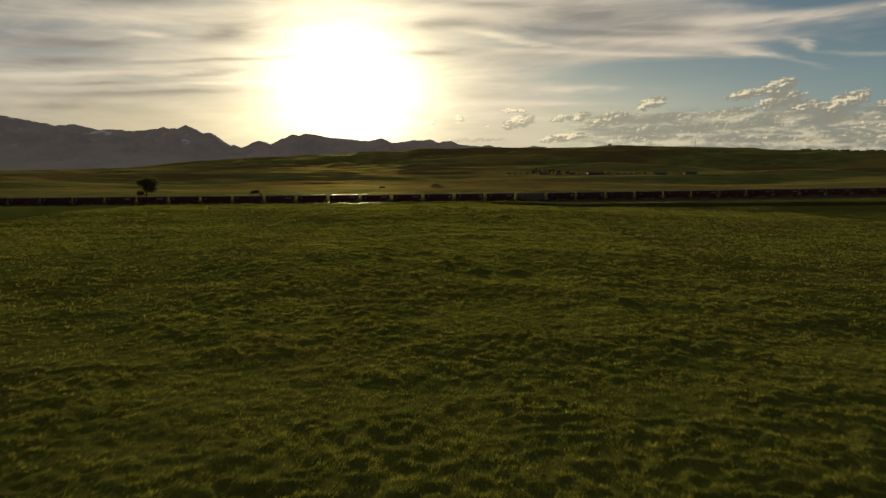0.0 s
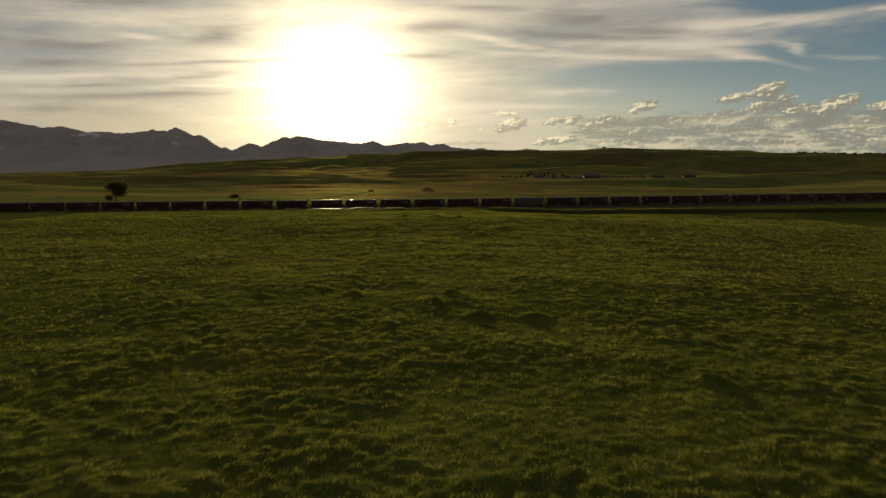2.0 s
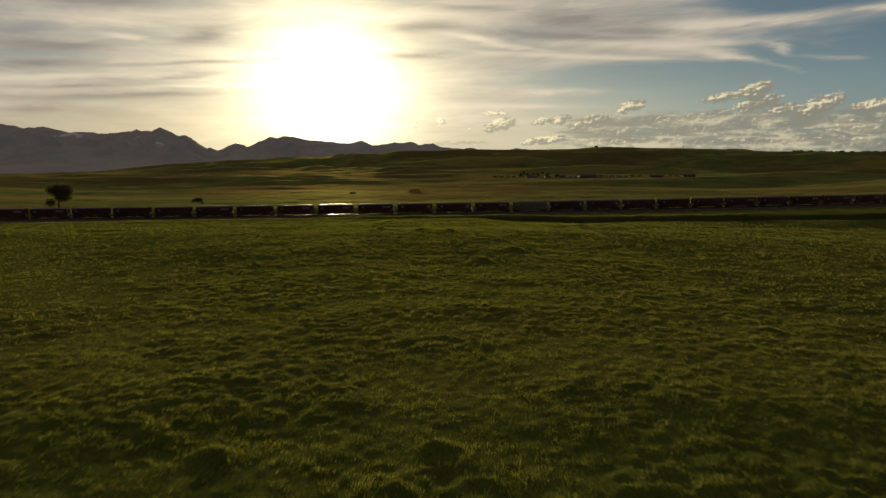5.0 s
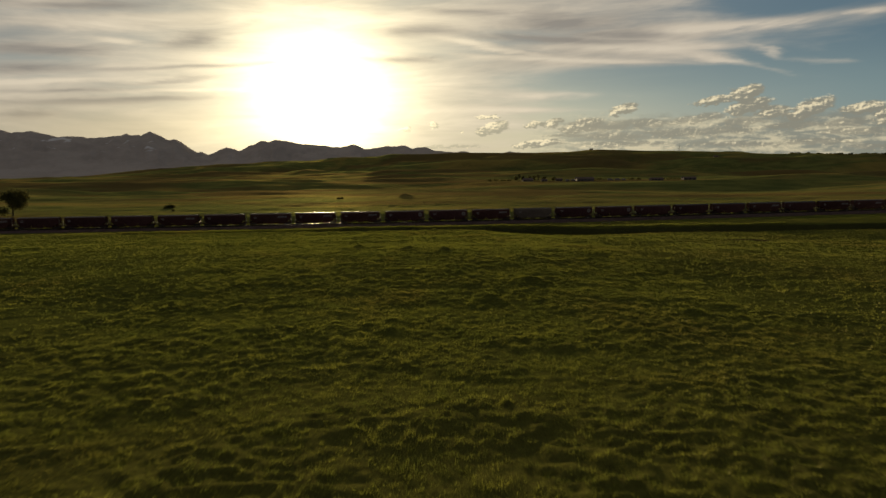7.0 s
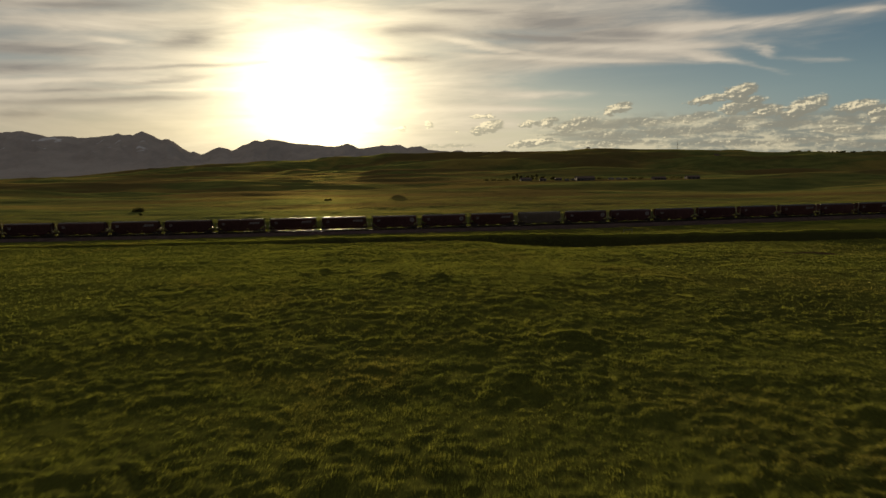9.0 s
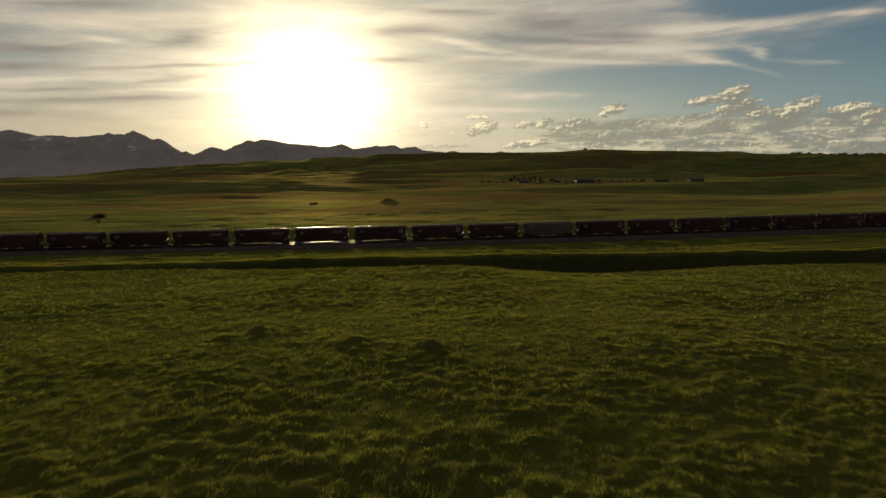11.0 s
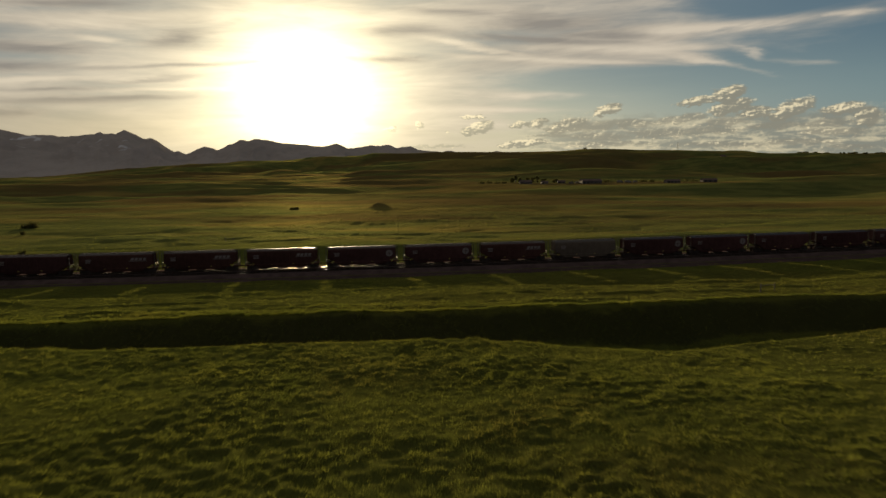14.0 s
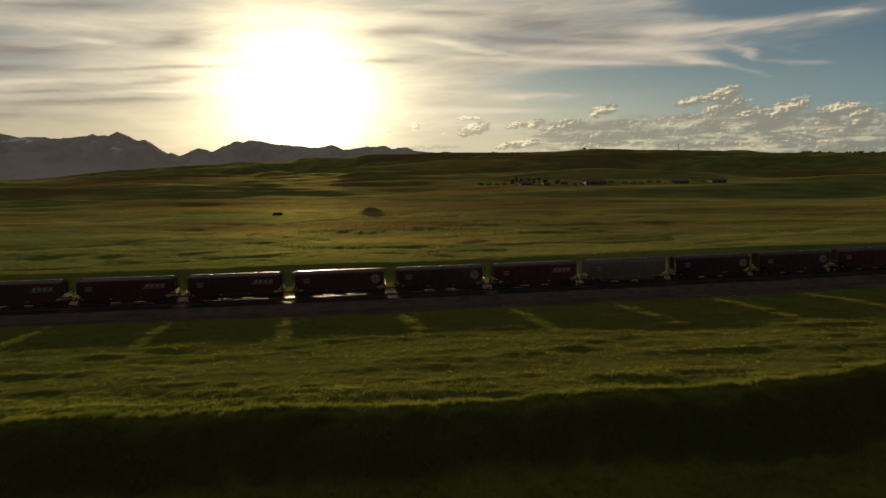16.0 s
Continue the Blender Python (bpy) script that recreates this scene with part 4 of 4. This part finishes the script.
def tree(x, y, high, wide, label, seed, count=2600, size=0.35, group="", trunk_share=0.3):
    rnd = random.Random(seed)
    z = float(land(np.array([x]), np.array([y]))[0]) - 0.15
    t = thing("tree", label, "tree", group, Matrix.Translation((x, y, z)))
    bm = bmesh.new()
    base = high * trunk_share
    add_rod(bm, (0, 0, 0), (0.1, 0, base), high * 0.035, high * 0.026, 8)
    add_rod(bm, (0.1, 0, base), (0.0, 0.1, high * 0.75), high * 0.026, high * 0.008, 7)
    blobs = [((0, 0, high * 0.72), wide * 0.26)]
    for k in range(9):
        a = k * 2.4 + rnd.uniform(-0.3, 0.3)
        r = wide * rnd.uniform(0.2, 0.36)
        h = high * rnd.uniform(trunk_share + 0.12, 0.86)
        tip = (math.cos(a) * r, math.sin(a) * r, h)
        add_rod(bm, (0.05, 0.03, high * rnd.uniform(trunk_share * 0.8, 0.5)), tip, high * 0.014, high * 0.004, 5)
        blobs.append((tip, wide * rnd.uniform(0.13, 0.22)))
    part("trunk", finish(bm, True), MAT_BARK, t)
    verts, faces = leaf_cloud(rnd, blobs, count, size)
    me = bpy.data.meshes.new("crown")
    me.from_pydata(verts, [], faces)
    me.materials.append(MAT_LEAF)
    crown = new("crown", me)
    crown.parent = t
    return t


def bush(x, y, high, wide, label, seed, count=500, size=0.22, group="", sink=0.1):
    rnd = random.Random(seed)
    z = float(land(np.array([x]), np.array([y]))[0]) - sink
    t = thing("bush", label, "bush", group, Matrix.Translation((x, y, z)))
    bm = bmesh.new()
    blobs = []
    for k in range(6):
        a = k * 1.9
        r = wide * rnd.uniform(0.1, 0.36)
        tip = (math.cos(a) * r, math.sin(a) * r, high * rnd.uniform(0.2, 0.62))
        add_rod(bm, (0, 0, 0), tip, 0.05, 0.02, 5)
        blobs.append((tip, wide * rnd.uniform(0.16, 0.24)))
    part("stems", finish(bm, True), MAT_BARK, t)
    verts, faces = leaf_cloud(rnd, blobs, count, size)
    me = bpy.data.meshes.new("crown")
    me.from_pydata(verts, [], faces)
    me.materials.append(MAT_LEAF)
    crown = new("crown", me)
    crown.parent = t
    return t


tree(-208.9, 68.5, 14.5, 17, "lone broad dark tree standing in the pasture", 3, 5600, 0.42, "", 0.03)
bush(-148.8, 118, 2.4, 8.0, "low dark bush in the open pasture", 5, 1800, 0.3, "", 0.5)
bush(-64.5, 243, 2.0, 5.6, "low dark bush in the open pasture", 6, 1200, 0.3, "", 0.5)
bush(-137, 92, 1.6, 3.0, "small dark shrub in the pasture", 7, 220)
bush(-101, 27, 1.4, 2.6, "small dark shrub in the pasture", 8, 220)


def fence_brace(x, y, turn, long, label):
    z = float(land(np.array([x]), np.array([y]))[0]) - 0.1
    f = thing("fence_brace", label, "fence", "", pose(x, y, z, 0, 0, turn))
    for s in (-1, 1):
        part("post", finish(add_rod(bmesh.new(), (s * long / 2, 0, 0), (s * long / 2 + 0.02, 0, 1.55), 0.09, 0.08, 8)), MAT_POST, f)
    part("brace_rail", finish(add_rod(bmesh.new(), (-long / 2, 0, 1.2), (long / 2, 0, 1.25), 0.06)), MAT_POST, f)
    return f


fence_brace(61.6, -51.5, 8, 2.6, "weathered wooden fence brace above the gully")
fence_brace(-53.8, 56, 5, 2.4, "weathered wooden fence brace behind the train")

# ---- farmstead ----
MAT_WALL = material("pale_siding", (0.17, 0.145, 0.13), 0.8, vary=0.2, scale=1.0)
MAT_BARN = material("grey_brown_siding", (0.10, 0.082, 0.075), 0.8, vary=0.25, scale=1.0)
MAT_TIN = material("tin_roof", (0.12, 0.088, 0.074), 1.0, metal=0.0, spec=0.02, vary=0.25, scale=1.0)
MAT_DARK = material("dark_opening", (0.02, 0.02, 0.022), 0.6)
MAT_WHITE = material("white_paint", (0.20, 0.185, 0.17), 0.9, vary=0.15, scale=1.0, spec=0.05)
MAT_TYRE = material("black_rubber", (0.02, 0.02, 0.02), 0.8)


def building(name, x, y, turn, long, deep, wall, rise, label, category, wall_mat, doors=1, windows=2):
    z = float(land(np.array([x]), np.array([y]))[0]) - 0.45
    h = thing(name, label, category, "farm buildings", pose(x, y, z, 0, 0, turn))
    l, d = long / 2, deep / 2
    bm = bmesh.new()
    vs = [bm.verts.new(p) for p in ((-l, -d, 0), (l, -d, 0), (l, d, 0), (-l, d, 0), (-l, -d, wall), (l, -d, wall), (l, d, wall), (-l, d, wall), (-l, 0, wall + rise), (l, 0, wall + rise))]
    for f in ((0, 1, 5, 4), (2, 3, 7, 6), (1, 2, 6, 9, 5), (3, 0, 4, 8, 7), (3, 2, 1, 0)):
        bm.faces.new([vs[i] for i in f])
    part("wall", finish(bm), wall_mat, h)
    for s in (-1, 1):
        bm = bmesh.new()
        e = 0.4
        lo = [(-l - e, s * (d + e), wall - e * rise / d), (l + e, s * (d + e), wall - e * rise / d), (l + e, 0, wall + rise + 0.02), (-l - e, 0, wall + rise + 0.02)]
        a = [bm.verts.new(p) for p in lo]
        b = [bm.verts.new((p[0], p[1], p[2] + 0.15)) for p in lo]
        bm.faces.new(a)
        bm.faces.new(b[::-1])
        for i in range(4):
            bm.faces.new((a[i], a[(i + 1) % 4], b[(i + 1) % 4], b[i]))
        part("roof", finish(bm), MAT_TIN, h)
    n = doors + windows
    for k in range(n):
        x0 = -l + long * (k + 0.5) / n
        if k < doors:
            part("door", box(x0 - 1.2, x0 + 1.2, -d - 0.06, -d + 0.02, 0.1, min(2.6, wall - 0.3)), MAT_DARK, h)
        else:
            w = part("window", box(x0 - 0.7, x0 + 0.7, -d - 0.05, -d + 0.02, 1.0, min(2.2, wall - 0.3)), MAT_DARK, h)
            part("window_frame", box(x0 - 0.8, x0 + 0.8, -d - 0.07, -d - 0.01, 0.9, 1.0), MAT_WHITE, w)
    return h


def vehicle(x, y, turn, long, high, label, category):
    z = float(land(np.array([x]), np.array([y]))[0])
    v = thing("parked_vehicle", label, category, "vehicles in the yard", pose(x, y, z, 0, 0, turn))
    l = long / 2
    part("body", box(-l, l, -1.0, 1.0, 0.35, high * 0.58, bevel=0.12), MAT_WHITE, v)
    part("cab", box(-l * 0.95, l * 0.55, -0.92, 0.92, high * 0.56, high, bevel=0.15), MAT_WHITE, v)
    part("windscreen", box(l * 0.53, l * 0.57, -0.8, 0.8, high * 0.62, high * 0.92), MAT_DARK, v)
    for sx in (-0.62, 0.62):
        for sy in (-0.9, 0.9):
            w = part("wheel", finish(add_rod(bmesh.new(), (l * sx, sy - 0.12, 0.38), (l * sx, sy + 0.12, 0.38), 0.38, seg=14)), MAT_TYRE, v)
            part("rim", finish(add_rod(bmesh.new(), (l * sx, sy - 0.13, 0.38), (l * sx, sy + 0.13, 0.38), 0.2, seg=10)), MAT_STEEL, w)
    return v


building("farmhouse", 146, 655, 6, 14, 9, 3.0, 1.9, "pale farmhouse with a pitched tin roof", "house", MAT_WALL, 1, 4)
building("shed", 190, 655, -5, 9, 7, 2.7, 1.4, "small grey-brown shed beside the trees", "shed", MAT_BARN, 1, 1)
building("barn", 222, 640, 4, 24, 12, 3.6, 2.0, "long grey-brown barn with a tin roof", "barn", MAT_BARN, 2, 3)
building("shed", 318, 630, 8, 17, 8, 2.9, 1.4, "low grey-brown machine shed", "shed", MAT_BARN, 3, 1)
building("shed", 367, 640, 4, 18, 8, 3.0, 1.5, "low grey-brown open-fronted shed at the yard's end", "shed", MAT_BARN, 3, 0)
building("shed", 168, 648, 0, 8, 5, 2.6, 1.2, "small pale shed beside the house", "shed", MAT_WALL, 1, 1)
vehicle(199, 640, 10, 6, 2.6, "white van parked in the farm yard", "van")
vehicle(207, 642, 5, 6, 2.4, "white van parked in the farm yard", "van")
vehicle(258, 640, 5, 8, 2.8, "long white trailer parked in the farm yard", "trailer")
vehicle(268, 640, 3, 8, 2.8, "long white trailer parked in the farm yard", "trailer")
vehicle(277, 641, 4, 6, 2.4, "white pickup truck parked in the farm yard", "truck")
for i, (fx, fy, fh, fw) in enumerate(((131, 664, 7, 6), (136, 667, 11, 5), (141, 666, 7.5, 6), (150, 667, 7, 7), (157, 666, 7.5, 6), (163, 668, 9.5, 5), (171, 668, 5.5, 7), (185, 668, 5, 8))):
    tree(fx, fy, fh, fw, "dark leafy tree beside the farm buildings", 30 + i, 800, 0.5, "farm trees", 0.08)
for i, (fx, fy, fh, fw) in enumerate(((94, 662, 3.2, 9), (103, 661, 3.4, 10), (112, 660, 3.2, 9), (121, 662, 3.0, 9), (236, 655, 3, 9), (246, 655, 3, 9), (290, 650, 3, 10), (301, 648, 3, 9), (333, 650, 4, 10), (345, 652, 4.5, 12), (356, 655, 4.5, 12))):
    bush(fx, fy, fh, fw, "dark hedge bush at the farm", 50 + i, 500, 0.4, "farm hedges")
building("farmhouse", -133, 828, 0, 4, 4, 2.4, 1.2, "small white hut far out in the pasture", "hut", MAT_WHITE, 1, 1)
building("farmhouse", 645, 1187, -20, 9, 7, 3, 1.8, "small white house on the far hillside", "house", MAT_WHITE, 1, 2)
building("farmhouse", 653, 1193, -20, 7, 6, 3, 1.8, "small white house on the far hillside", "house", MAT_WHITE, 1, 2)


def crest_spot(az):
    """Where the far crest stands in direction az (degrees from +Y, seen from the middle of the path)."""
    rs = np.linspace(900, 3000, 800)
    xs, ys = rs * math.sin(radians(az)), rs * math.cos(radians(az)) - 255
    el = (land(xs, ys) - 22) / rs
    k = int(np.argmax(el))
    return float(xs[k]), float(ys[k])


def mast(az, high):
    x, y = crest_spot(az)
    z = float(land(np.array([x]), np.array([y]))[0]) - 0.3
    m = thing("radio_mast", "slender lattice radio mast on the far hill", "mast", "", Matrix.Translation((x, y, z)))
    for k in range(3):
        a = k * 2.0944
        part("leg", finish(add_rod(bmesh.new(), (math.cos(a) * 1.1, math.sin(a) * 1.1, 0), (math.cos(a) * 0.35, math.sin(a) * 0.35, high), 0.16, 0.1, 5)), MAT_STEEL, m)
    bm = bmesh.new()
    for k in range(10):
        h = high * k / 10
        r = 1.1 - 0.75 * k / 10
        for q in range(3):
            a, b = q * 2.0944, (q + 1) * 2.0944
            add_rod(bm, (math.cos(a) * r, math.sin(a) * r, h), (math.cos(b) * r * 0.95, math.sin(b) * r * 0.95, h + high / 10), 0.07, seg=4)
    part("lattice", finish(bm), MAT_STEEL, m)
    part("antenna", finish(add_rod(bmesh.new(), (0, 0, high - 0.5), (0, 0, high + 3), 0.1)), MAT_STEEL, m)
    return m


mast(21.25, 22)
hx, hy = crest_spot(14.3)
building("shed", hx, hy, 10, 8, 6, 2.4, 1.1, "tiny dark hut on the crest of the far hill", "hut", MAT_BARN, 1, 1)
for i in range(34):
    a = 29.4 + i * 0.26 + 0.25 * math.sin(i * 2.3)
    tx, ty = crest_spot(a)
    bush(tx, ty, 2.6 + 2.0 * (0.5 + 0.5 * math.sin(i * 1.7)), 8 + 3 * math.cos(i), "dark scrubby tree in a row on the far crest", 80 + i, 420, 0.6, "trees on the far crest", 1.5)


# ---- grass ----
def grass(name, count, region, high, wide, blades, seed, label, along_lip=False, thin=None, dome=0.2):
    """Domed tufts of short bent blades over a region (x0, x1, y0, y1), taller in clumps; or along the far edge of the gully."""
    rnd = np.random.RandomState(seed)
    x0, x1, y0, y1 = region
    px, py = rnd.uniform(x0, x1, count), rnd.uniform(y0, y1, count)
    if along_lip:
        py = lips(px)[2] + py
    for bx, by, rx, ry in BARE:
        far = ((px - bx) / rx) ** 2 + ((py - by) / ry) ** 2 > rnd.uniform(0.4, 1.3, len(px))
        px, py = px[far], py[far]
    clump = fbm(px / 3.4, py / 2.6, 3, 91)
    if thin:
        clump = clump - 0.7 * sstep(thin[0], thin[1], py - rail(px))
    keep = rnd.uniform(0.05, 0.65, len(px)) < clump + 0.2
    keep &= (py - rail(px) < -12) | (py - rail(px) > 9)
    px, py, clump = px[keep], py[keep], clump[keep]
    n = len(px)
    tuft = sstep(0.25, 0.8, 0.5 * vnoise(px / 0.9, py / 0.7, 93) + 0.5 * vnoise(px / 2.4, py / 1.7, 94))
    tall = high * (0.5 + 0.5 * np.clip(clump - 0.3, 0, 0.6) + 0.75 * tuft) * rnd.uniform(0.65, 1.35, n)
    reach = dome * rnd.uniform(0.7, 1.4, n)
    off = rnd.normal(0, 0.55, (n, blades, 2))
    r2 = np.clip((off ** 2).sum(-1), 0, 1.4)
    base = np.stack([px, py], -1)[:, None] + off * reach[:, None, None]
    z = land(base[..., 0].ravel(), base[..., 1].ravel()).reshape(n, blades)
    h = tall[:, None] * rnd.uniform(0.6, 1.1, (n, blades)) * (1.0 - 0.3 * r2)
    lean = off * 0.8 + rnd.normal(0, 0.3, (n, blades, 2)) + np.array((0.2, -0.1))
    ang = rnd.uniform(0, 2 * np.pi, (n, blades))
    w = wide * rnd.uniform(0.6, 1.3, (n, blades))
    ux, uy = np.cos(ang) * w / 2, np.sin(ang) * w / 2
    v = np.empty((n, blades, 3, 3), np.float32)
    v[..., 0, 0], v[..., 0, 1], v[..., 0, 2] = base[..., 0] - ux, base[..., 1] - uy, z - 0.06
    v[..., 1, 0], v[..., 1, 1], v[..., 1, 2] = base[..., 0] + ux, base[..., 1] + uy, z - 0.06
    v[..., 2, 0], v[..., 2, 1], v[..., 2, 2] = base[..., 0] + lean[..., 0] * h, base[..., 1] + lean[..., 1] * h, z + h
    v = v.reshape(-1, 3)
    tri = len(v) // 3
    me = bpy.data.meshes.new(name)
    me.vertices.add(len(v))
    me.vertices.foreach_set("co", v.ravel())
    me.loops.add(tri * 3)
    me.loops.foreach_set("vertex_index", np.arange(tri * 3, dtype=np.int32))
    me.polygons.add(tri)
    me.polygons.foreach_set("loop_start", np.arange(0, tri * 3, 3, dtype=np.int32))
    me.materials.append(MAT_GRASS)
    me.update(calc_edges=True)
    return tagged(new(name, me), label, "grass", kind="stuff")


grass("meadow_grass", 96000, (-36, 40, -362, -62), 0.27, 0.040, 11, 1, "tussocky green meadow grass", dome=0.27)
grass("meadow_grass", 60000, (-140, -36, -352, -62), 0.27, 0.10, 4, 2, "tussocky green meadow grass", dome=0.34)
grass("meadow_grass", 60000, (40, 150, -352, -62), 0.27, 0.10, 4, 3, "tussocky green meadow grass", dome=0.34)
grass("bench_grass", 34000, (-85, 100, -72, 10), 0.2, 0.045, 8, 4, "green grass between gully and railway", dome=0.2)
grass("lip_grass", 9000, (-110, 120, 0.3, 1.6), 0.40, 0.05, 8, 8, "taller green grass along the edge of the gully", True, dome=0.18)
grass("field_grass", 60000, (-260, 280, -12, 300), 0.26, 0.11, 4, 5, "green pasture grass behind the railway", False, (20, 290), 0.3)
